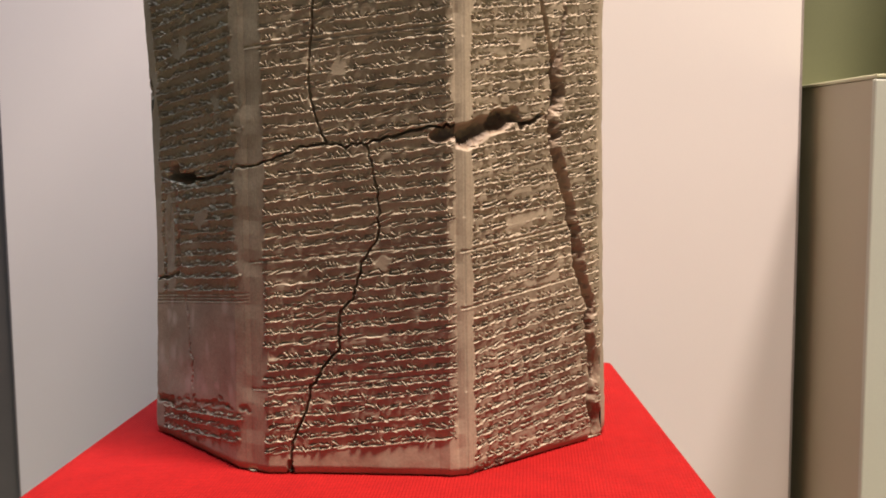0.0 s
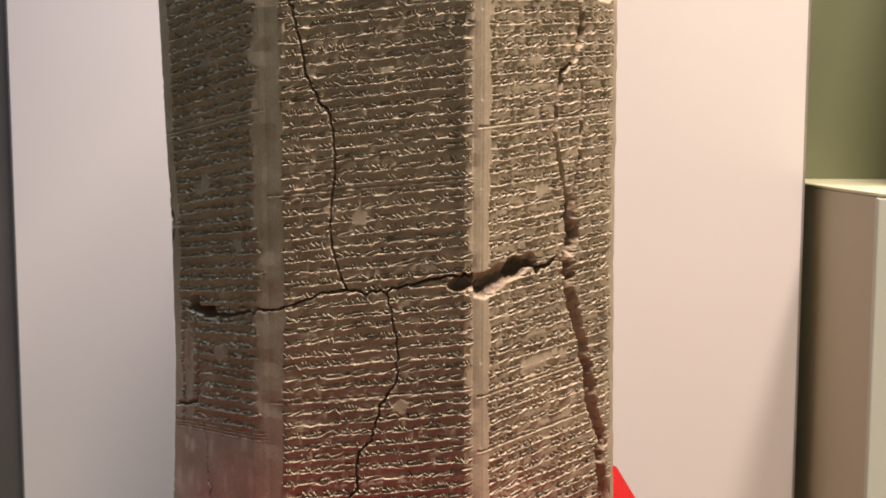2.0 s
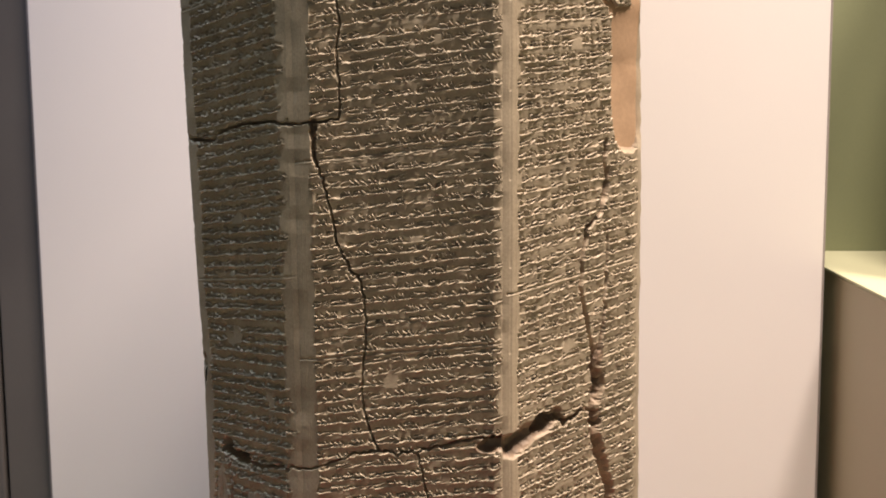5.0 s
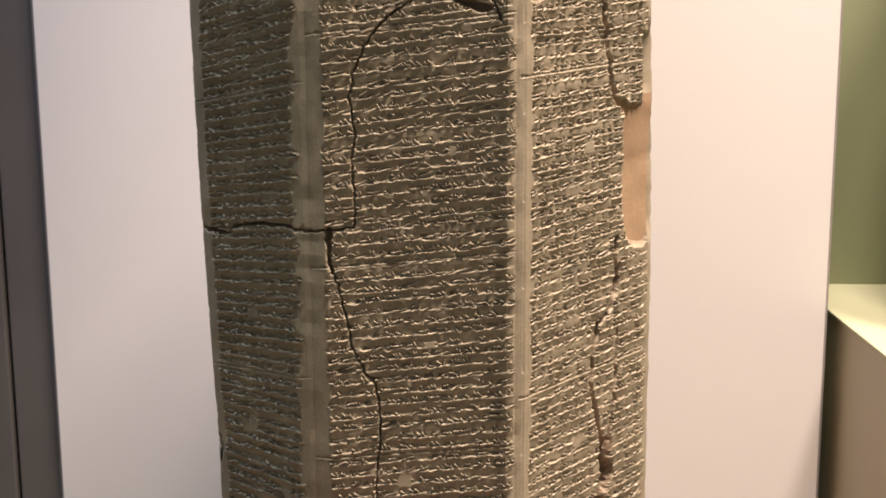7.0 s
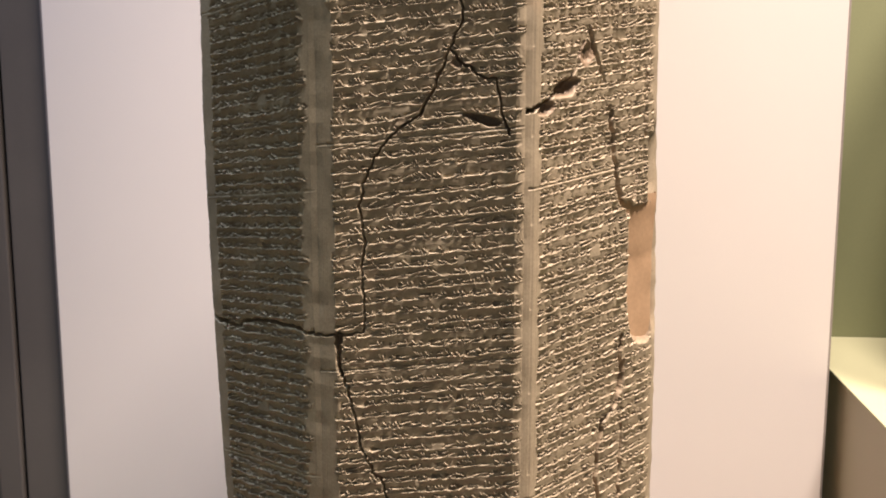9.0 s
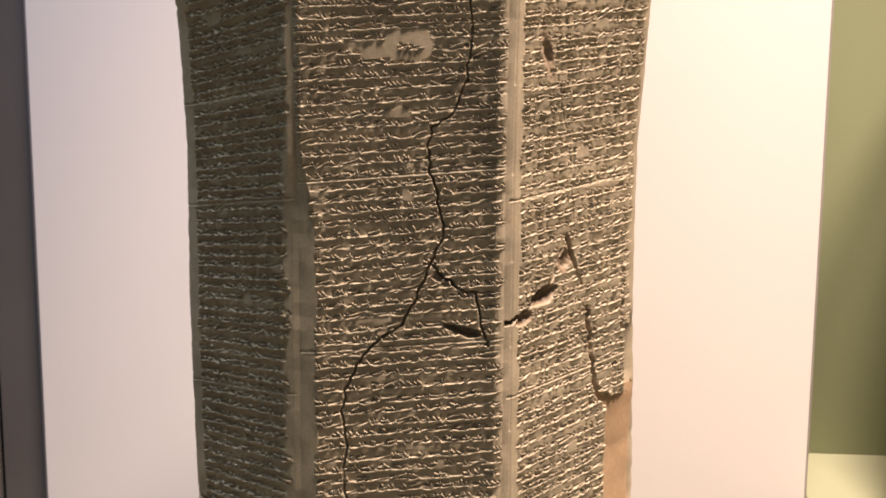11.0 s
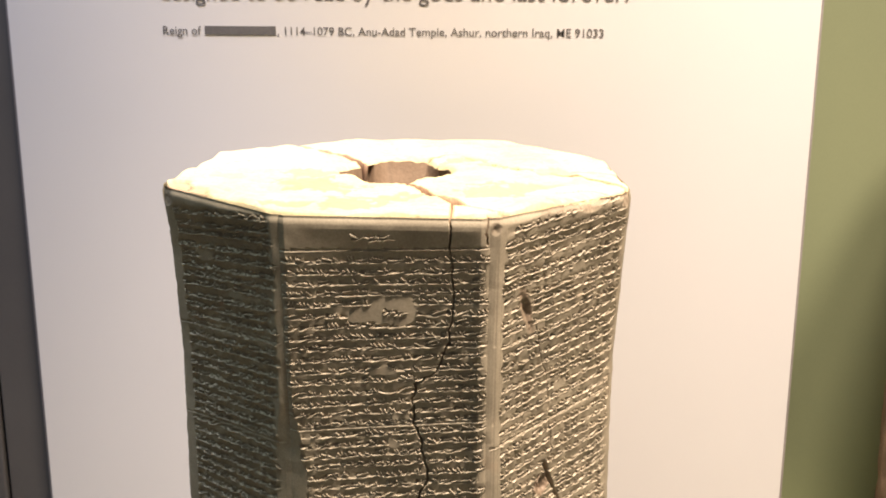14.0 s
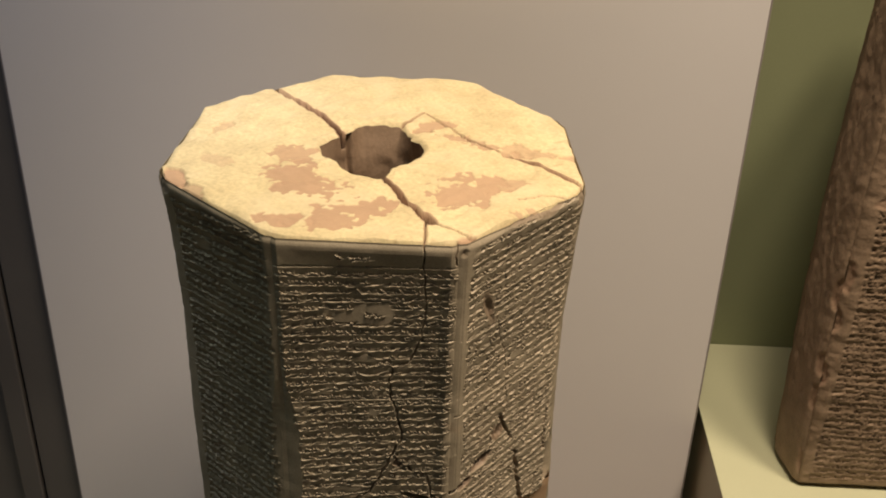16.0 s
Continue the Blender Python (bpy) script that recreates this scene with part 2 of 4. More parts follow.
    def sign(self, x, y, p, depth, tilt=0.1):
        """One cuneiform sign, of random make; gives its width."""
        r = self.rng
        w = p * r.choice([0.6, 0.8, 1.0, 1.2, 1.5])
        kind = r.choice([0, 0, 0, 0, 1, 2, 2, 3, 3, 4, 5])
        if kind in (0, 3, 4):
            self.level_strokes(x, y, p, w, depth, tilt)
        if kind in (1, 3):
            self.upright_strokes(x + (0.45 * w if kind == 3 else 0), y, p, w * (0.5 if kind == 3 else 0.8), depth)
        if kind in (2, 4):
            self.corner_strokes(x + (0.5 * w if kind == 4 else 0), y, p, w * (0.5 if kind == 4 else 0.9), depth)
        if kind == 5:
            self.wedge(x, y + p * r.uniform(0.35, 0.6), tilt, w * 1.1, p * 0.15, depth, None, -0.05 * p)
            self.upright_strokes(x + 0.25 * w, y, p, w * 0.6, depth * 0.9)
        if kind in (1, 2):
            # a lying wedge under the fan closes the sign
            self.wedge(x, y + p * r.uniform(0.08, 0.18), tilt, w * 0.95, p * r.uniform(0.09, 0.13), depth * 0.9, None, p * r.normal(-0.02, 0.03))
        return w * 1.0 + p * r.uniform(0.0, 0.10)

    def lines(self, starts, left, right, tilt, size, depth):
        """Lines of signs; left and right are functions of the height."""
        r = self.rng
        for z in starts:
            x, stop = left(z) + r.normal(0, 0.0007), right(z) + r.normal(0, 0.0012)
            bow, d = r.normal(0, 0.0004), depth * r.uniform(0.9, 1.1)
            self.press(x, stop, z, tilt(z), bow, size, 0.22 * d)
            while x < stop - size * 0.25:
                f = x / self.w
                y = z + tilt(z) * f + bow * math.sin(3.1 * f) + r.normal(0, 0.00016)
                if r.rand() < 0.97:
                    x += self.sign(x, y, size * r.uniform(0.95, 1.08), d, math.atan2(tilt(z), self.w))
                else:
                    x += size * r.uniform(0.3, 0.9)

    def press(self, x0, x1, z, rise, bow, size, depth):
        """The clay lies lower along a line of signs, with a steep step at its foot."""
        win = self.window(x0, x1, z - 0.001, z + size + abs(rise) + 0.001)
        if win:
            U, V = self.u[win[1]][None], self.v[win[0]][:, None]
            f = U / self.w
            t = (V - z - rise * f - bow * np.sin(3.1 * f)) / size - 0.05 * self.rag[win]
            k = np.clip((t - 0.02) / 0.14, 0, 1) * np.clip((0.86 - t) / 0.62, 0, 1)
            np.maximum(self.furrow[win], depth * k * np.clip(0.8 + 0.7 * self.lumps[win], 0, 2), out=self.furrow[win])
            rope = np.clip(1 - np.abs(t - 0.02 - 0.06 * self.rag[win]) / 0.085, 0, 1) * np.clip(0.55 + 0.9 * self.lumps[win], 0, 1.5)
            np.maximum(self.lip[win], 0.8 * depth * rope, out=self.lip[win])

    def rule(self, x0, x1, z0, z1, depth=0.0005, width=0.0006):
        n = 14
        r = self.rng
        for i in range(n):
            xa, xb = x0 + (x1 - x0) * i / n, x0 + (x1 - x0) * (i + 1) / n
            za, zb = z0 + (z1 - z0) * i / n, z0 + (z1 - z0) * (i + 1) / n
            self.wedge(xa, za, math.atan2(zb - za, xb - xa), math.hypot(xb - xa, zb - za) * 1.12, width * 1.5, depth * r.uniform(0.9, 1.1), self.scored)
            self.ridge((xa, za), (xb, zb), width)
            win = self.window(min(xa, xb) - 0.0004, max(xa, xb) + 0.0004, min(za, zb) - 0.0009, max(za, zb) + 0.0006)
            if win:
                np.maximum(self.blank[win], 0.75, out=self.blank[win])

    def ridge(self, a, b, width):
        (x0, y0), (x1, y1) = a, b
        win = self.window(min(x0, x1) - 2 * width, max(x0, x1) + 2 * width, min(y0, y1) - 2 * width, max(y0, y1) + 2 * width)
        if win:
            X, Y = self.u[win[1]][None] - x0, self.v[win[0]][:, None] - y0
            n = math.hypot(x1 - x0, y1 - y0)
            c, s = (x1 - x0) / n, (y1 - y0) / n
            off, along = -X * s + Y * c, X * c + Y * s
            k = np.clip(1 - np.abs(off + 1.1 * width) / (0.6 * width), 0, 1) * (along > -0.0003) * (along < n + 0.0003)
            np.maximum(self.score_lip[win], 0.00015 * k, out=self.score_lip[win])

    def trace(self, points, width, depth, broken=0.0, jitter=0.0006, steps=5, edge=0.35, lean=False):
        """A crack or a broken channel along a line; a width is one number or two, from start to end."""
        r = self.rng
        pts = []
        for (x0, y0), (x1, y1) in zip(points[:-1], points[1:]):
            for i in range(steps):
                f = i / steps
                pts.append((x0 + (x1 - x0) * f + r.normal(0, jitter), y0 + (y1 - y0) * f + r.normal(0, jitter)))
        pts.append(points[-1])
        wa, wb = width if isinstance(width, tuple) else (width, width)
        n = len(pts) - 1
        for i, ((x0, y0), (x1, y1)) in enumerate(zip(pts[:-1], pts[1:])):
            w = (wa + (wb - wa) * i / n) * r.uniform(0.86, 1.14) / 2
            win = self.window(min(x0, x1) - 2 * w, max(x0, x1) + 2 * w, min(y0, y1) - 2 * w, max(y0, y1) + 2 * w)
            if not win:
                continue
            X, Y = self.u[win[1]][None], self.v[win[0]][:, None]
            dx, dy = x1 - x0, y1 - y0
            t = np.clip(((X - x0) * dx + (Y - y0) * dy) / (dx * dx + dy * dy + 1e-12), 0, 1)
            d = np.hypot(X - x0 - t * dx, Y - y0 - t * dy)
            if w > 0.0012:
                d = d + (0.2 if lean else 0.4) * w * self.rag[win]
            if lean:
                # a channel that runs downwards: steep on one side, sloping up slowly on the other
                side = (X - x0) * dy - (Y - y0) * dx
                k = np.clip((w - d) / (np.where(side < 0, 1.3, 0.22) * w), 0, 1)
            else:
                k = np.clip((w - d) / (edge * w), 0, 1)
            deep = (0.95 + 0.12 * self.lumps[win] if lean else 0.85 + 0.28 * self.lumps[win]) if w > 0.0012 else 1.0
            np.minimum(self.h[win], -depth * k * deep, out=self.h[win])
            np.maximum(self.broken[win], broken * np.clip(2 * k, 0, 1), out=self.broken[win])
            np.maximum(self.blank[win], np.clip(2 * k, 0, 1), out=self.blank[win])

    def area(self, x, y, rx, ry, turn=0.0, depth=0.0, broken=0.0, soft=0.35, wobble=0.25, square=2.0):
        """A worn, chipped or uninscribed area with an uneven edge."""
        win = self.window(x - 1.5 * max(rx, ry), x + 1.5 * max(rx, ry), y - 1.5 * max(rx, ry), y + 1.5 * max(rx, ry))
        if not win:
            return
        X, Y = self.u[win[1]][None] - x, self.v[win[0]][:, None] - y
        c, s = math.cos(turn), math.sin(turn)
        a, b = (X * c + Y * s) / rx, (-X * s + Y * c) / ry
        q = (np.abs(a) ** square + np.abs(b) ** square) ** (1 / square)
        q = q * (1 + wobble * cloudy(self.rng, q.shape[0], q.shape[1], 5, 5))
        k = np.clip((1 - q) / soft, 0, 1)
        np.maximum(self.blank[win], np.clip(k * 3, 0, 1), out=self.blank[win])
        np.minimum(self.h[win], -depth * k, out=self.h[win])
        np.maximum(self.broken[win], broken * np.clip(k * 3, 0, 1), out=self.broken[win])

    def bloom(self, x, y, rx, ry, amount=1.0):
        """A pale, worn or salty spot that fades out."""
        win = self.window(x - 2 * rx, x + 2 * rx, y - 2 * ry, y + 2 * ry)
        if win:
            X, Y = (self.u[win[1]][None] - x) / rx, (self.v[win[0]][:, None] - y) / ry
            q = np.hypot(X, Y) * (1 + 0.4 * cloudy(self.rng, Y.shape[0], X.shape[1], 4, 4))
            np.maximum(self.pale[win], amount * np.clip(1.3 - q, 0, 1), out=self.pale[win])

    def settle(self, rough=0.00016):
        """Brings impressions, breaks and unevenness together."""
        uneven = rough * (cloudy(self.rng, self.nv, self.nu, 50, 9) + 0.22 * cloudy(self.rng, self.nv, self.nu, 170, 36))
        grain = 0.0005 * self.blank * self.broken * cloudy(self.rng, self.nv, self.nu, 330, 70)
        self.h += uneven + grain + (self.lip * np.clip(1.15 - self.cut / 0.0021, 0, 1) - 0.9 * self.cut - self.furrow) * (1 - self.blank) - (self.scored - self.score_lip) * (1 - self.broken)


SIDE = 0.098
HIGH = 0.5632
CORNERS = [(-1, -2.414), (1, -2.414), (2.414, -1), (2.414, 1), (1, 2.414), (-1, 2.414), (-2.414, 1), (-2.414, -1)]
HEIGHTS = [0, 0.045, 0.10, 0.165, 0.26, 0.32, 0.40, 0.47, 0.53, 0.56]
SWELL_LEFT = [0.978, 0.961, 0.947, 0.950, 0.978, 0.992, 1.000, 0.994, 1.016, 1.044]
SWELL_RIGHT = [0.979, 0.97, 0.962, 0.958, 0.956, 0.952, 0.933, 0.932, 0.966, 0.986]
SWELL_FRONT = [0.985, 0.972, 0.965, 0.963, 0.968, 0.97, 0.968, 0.968, 0.978, 0.990]
SWELL_BACK_RIGHT = [0.979, 0.97, 0.962, 0.958, 0.956, 0.952, 0.93, 0.92, 0.918, 0.915]
SWELL_BACK = [0.985, 0.972, 0.965, 0.963, 0.968, 0.97, 0.966, 0.96, 0.952, 0.947]
SWELL_BACK_LEFT = [0.978, 0.961, 0.946, 0.943, 0.962, 0.971, 0.98, 0.975, 0.982, 0.995]
SWELLS = [SWELL_FRONT, SWELL_FRONT, SWELL_RIGHT, SWELL_BACK_RIGHT, SWELL_BACK, SWELL_BACK, SWELL_BACK_LEFT, SWELL_LEFT]


def smooth_between(z, table):
    """A smooth curve through the table's values over the heights."""
    fine = np.linspace(-0.02, 0.6, 500)
    y = np.interp(fine, HEIGHTS, table)
    kernel = np.hanning(25) / np.hanning(25).sum()
    y = np.convolve(np.pad(y, 12, mode="edge"), kernel, "valid")
    return np.interp(z, fine, y)


def ridge_wear(corner, v):
    """How far a corner is worn back along its height."""
    rng = np.random.RandomState(70 + corner)
    g = rng.uniform(0, 1, 90)
    gone = np.zeros_like(v)
    if corner == 2:
        # a piece is lost above the plaster
        gone = 0.0105 * np.clip((v - 0.350) / 0.003, 0, 1) * np.clip((0.3835 - v) / 0.0006, 0, 1)
    if corner == 0:
        gone = gone + 0.0019 * np.clip((0.50 - v) / 0.05, 0, 1)
    if corner == 7:
        # chips along the outer edge
        for z, size, deep in ((0.188, 0.0035, 0.0045), (0.1715, 0.0028, 0.0030), (0.287, 0.0030, 0.0040), (0.081, 0.0016, 0.0030), (0.118, 0.0016, 0.0018), (0.243, 0.0022, 0.0016), (0.335, 0.0018, 0.0016),
                              (0.372, 0.0026, 0.0014), (0.421, 0.002, 0.0018), (0.47, 0.0026, 0.0016), (0.508, 0.002, 0.0018), (0.538, 0.0018, 0.0022), (0.05, 0.0022, 0.0016), (0.020, 0.003, 0.002)):
            gone = gone + 0.8 * deep * np.exp(-((v - z) / (0.8 * size)) ** 2)
    return 0.0022 + 0.0006 * np.interp(v, np.linspace(0, 0.56, 90), g) + gone


def prism_face(k, relief, mat, parent):
    """The relief laid on one of the eight faces of the prism; neighbouring faces meet at their worn corner."""
    v = relief.v
    ends = []
    for j in (k, (k + 1) % 8):
        s = smooth_between(v, SWELLS[j])
        ends.append(np.array(CORNERS[j])[None] * SIDE / 2 * s[:, None])
    a, b = ends
    f = (relief.u / relief.w)[None, :, None]
    xy = a[:, None] * (1 - f) + b[:, None] * f
    d = (b - a) / np.linalg.norm(b - a, axis=1, keepdims=True)
    n = np.stack([d[:, 1], -d[:, 0]], 1)
    na = np.array(CORNERS[k]) / np.linalg.norm(CORNERS[k])
    nb = np.array(CORNERS[(k + 1) % 8]) / np.linalg.norm(CORNERS[(k + 1) % 8])
    # the rounding of a corner reaches this far into both of its faces
    wide = 0.0105 - 0.0065 * np.clip((v - 0.44) / 0.03, 0, 1)
    reach = [{0: wide, 2: 0.0080 + 0 * v}.get(j, 0.0050 + 0 * v)[:, None] for j in (k, (k + 1) % 8)]
    ka = np.clip(1 - relief.u[None] / reach[0], 0, 1)[..., None]
    kb = np.clip(1 - (relief.w - relief.u)[None] / reach[1], 0, 1)[..., None]
    normal = n[:, None] * (1 - ka - kb) + na * ka + nb * kb
    wear = ridge_wear(k, v)[:, None] * ka[..., 0] + ridge_wear((k + 1) % 8, v)[:, None] * kb[..., 0]
    rim = 0.0009 * np.clip((v - (HIGH - 0.0065)) / 0.003, 0, 1) ** 2 + 0.0016 * np.clip((0.004 - v) / 0.004, 0, 1) ** 2
    h = relief.h * np.clip(1 - 0.6 * (ka + kb), 0, 1)[..., 0] - wear - rim[:, None]
    xy = xy + normal * h[..., None]
    z = np.broadcast_to(v[:, None, None], (*xy.shape[:2], 1))
    return grid_mesh("inscribed_face", np.concatenate([xy, z], 2), mat, parent, relief.broken, pale=relief.pale)


def hollow(r, left, right, depth):
    """The written field lies a little lower than the margins on either side."""
    u = r.u / r.w
    r.h -= depth * (np.clip((u - left[0]) / (left[1] - left[0]), 0, 1) * np.clip((right[1] - u) / (right[1] - right[0]), 0, 1))[None] * np.clip((HIGH - 0.008 - r.v) / 0.012, 0, 1)[:, None]


PITCH = 0.00535


# ---- the clay prism ----
prism = thing("clay_prism", "brown octagonal clay prism with cracked cuneiform faces on red cloth", "clay prism")
W = SIDE


def across(points):
    return [(u * W, z) for u, z in points]


def front_face():
    r = Relief(W, 0, HIGH - 0.0024, 350, 1860, 11)
    tilt = lambda z: 0.009 if z < 0.44 else 0.009 - 0.006 * (z - 0.44) / 0.1
    left = lambda z: 0.012 * W if z > 0.46 else (0.075 * W if z > 0.44 else (0.105 * W if z > 0.10 else 0.095 * W))
    right = lambda z: 0.982 * W
    z, starts = 0.0082, []
    while z < 0.5405:
        starts.append(z)
        z += PITCH * r.rng.uniform(0.95, 1.05)
    r.lines(starts, left, right, tilt, PITCH * 0.98, 0.0020)
    for z in (0.0375, 0.0945, 0.188, 0.277, 0.380, 0.457):
        r.rule(0.0, W, z, z + tilt(z), 0.0009, 0.0007)
    r.rule(0.0, W, 0.5445, 0.5475, 0.0010, 0.0008)
    for u, lo, hi in ((0.035, 0.0, 0.45), (0.06, 0.0, 0.42)):
        r.rule(u * W, u * W, lo, hi, 0.00016, 0.0004)
    hollow(r, (0.02, 0.30), (0.90, 0.985), 0.0015)
    # erased and worn places
    r.area(0.5 * W, 0.556, 0.60 * W, 0.0068, 0, 0, 0, 0.1, 0.0, 8)
    r.area(0.55 * W, 0.5175, 0.105 * W, 0.0075, 0.05, 0.0007, 0, 0.25, 0.15, 4)
    r.area(0.42 * W, 0.5145, 0.10 * W, 0.0035, 0.1, 0.0006, 0, 0.25, 0.2, 3)
    for u, z, ru, rz in ((0.56, 0.466, 0.07, 0.002), (0.48, 0.488, 0.10, 0.0022), (0.54, 0.452, 0.05, 0.003), (0.45, 0.18, 0.05, 0.004), (0.72, 0.135, 0.04, 0.003),
                         (0.66, 0.095, 0.05, 0.0035), (0.58, 0.243, 0.06, 0.0022), (0.62, 0.262, 0.045, 0.003), (0.5, 0.225, 0.04, 0.002), (0.7, 0.33, 0.03, 0.003),
                         (0.35, 0.41, 0.05, 0.002), (0.6, 0.028, 0.05, 0.002), (0.42, 0.31, 0.04, 0.0022), (0.33, 0.182, 0.05, 0.002)):
        r.area(u * W, z, 0.8 * ru * W, 0.85 * rz, 0.09, 0.0003, 0, 0.7, 0.6, 2.5)
    # cracks
    r.trace(across([(0.0, 0.137), (0.17, 0.1406), (0.28, 0.1447), (0.395, 0.1471), (0.485, 0.1453), (0.59, 0.147), (0.72, 0.150), (0.87, 0.1531), (1.0, 0.1544)]), (0.0009, 0.0014), 0.008, 0.2)
    r.trace(across([(0.583, 0.146), (0.611, 0.1343), (0.634, 0.1196), (0.626, 0.1048), (0.564, 0.0973), (0.522, 0.0847), (0.513, 0.0796), (0.448, 0.0732), (0.438, 0.0643),
                    (0.444, 0.0566), (0.367, 0.0488), (0.311, 0.0396), (0.266, 0.0252), (0.214, 0.0145), (0.204, 0.0)]), (0.0009, 0.0014), 0.008, 0.2, 0.0004)
    r.trace(across([(0.124, 0.2769), (0.161, 0.2684), (0.185, 0.2563), (0.222, 0.2392), (0.273, 0.2293), (0.319, 0.2256), (0.344, 0.2145), (0.348, 0.2033), (0.328, 0.1882),
                    (0.318, 0.1705), (0.348, 0.1577), (0.395, 0.1475)]), 0.0011, 0.007, 0.2, 0.0004)
    r.trace(across([(0.112, 0.2942), (0.115, 0.283), (0.13, 0.2755)]), (0.0036, 0.0016), 0.0055, 0.6, 0.0003)
    r.trace(across([(-0.01, 0.2935), (0.086, 0.2944), (0.232, 0.2958), (0.242, 0.3045), (0.23, 0.3244), (0.248, 0.3367), (0.225, 0.3537), (0.245, 0.3634), (0.286, 0.3729),
                    (0.352, 0.3824), (0.417, 0.3885), (0.51, 0.3937)]), 0.0011, 0.007, 0.2, 0.0004)
    r.trace(across([(0.51, 0.3937), (0.59, 0.4084), (0.643, 0.4216), (0.708, 0.4372), (0.681, 0.45), (0.64, 0.4626), (0.631, 0.4727), (0.652, 0.4816), (0.756, 0.4893),
                    (0.807, 0.503), (0.825, 0.5252), (0.812, 0.5471), (0.805, 0.5615)]), (0.0014, 0.0007), 0.007, 0.2, 0.0004)
    r.trace(across([(0.642, 0.4218), (0.709, 0.4163), (0.763, 0.4118), (0.856, 0.4095), (0.893, 0.3915), (0.92, 0.3851)]), 0.0012, 0.006, 0.3, 0.0005)
    r.area(0.68 * W, 0.4165, 0.035 * W, 0.0028, -0.6, 0.003, 0.8)
    r.area(0.80 * W, 0.3920, 0.095 * W, 0.0024, -0.22, 0.0075, 0.3)
    r.area(0.42 * W, 0.3905, 0.05 * W, 0.002, 0.3, 0.0015, 0.5)
    r.area(0.95 * W, 0.1508, 0.10 * W, 0.0042, 0.2, 0.0050, 1.0, 0.6)
    r.trace(across([(0.99, 0.5615), (0.975, 0.5535), (0.985, 0.549)]), 0.0012, 0.0025, 0.5, 0.0002)
    r.area(0.205 * W, 0.001, 0.02 * W, 0.006, 0, 0.004, 0.5)
    for q in range(40):
        r.bloom(r.rng.uniform(0, 1) * W, r.rng.uniform(0.0, 0.56), r.rng.uniform(0.01, 0.03) * W, r.rng.uniform(0.001, 0.004), r.rng.uniform(0.15, 0.4))
    r.settle()
    # a few signs stand alone in the blank fields
    r.cut[:], r.lip[:] = 0, 0
    for x, y, size in ((0.355, 0.5492, 1.25), (0.425, 0.5490, 1.3), (0.475, 0.5492, 1.2), (0.50, 0.5142, 1.1), (0.55, 0.5140, 1.1)):
        r.corner_strokes(x * W, y, size * PITCH, 0.6 * PITCH, 0.0020)
        r.level_strokes(x * W, y, size * PITCH, 1.3 * PITCH, 0.0020, 0.06)
    r.h += r.lip - r.cut
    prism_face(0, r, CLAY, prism)


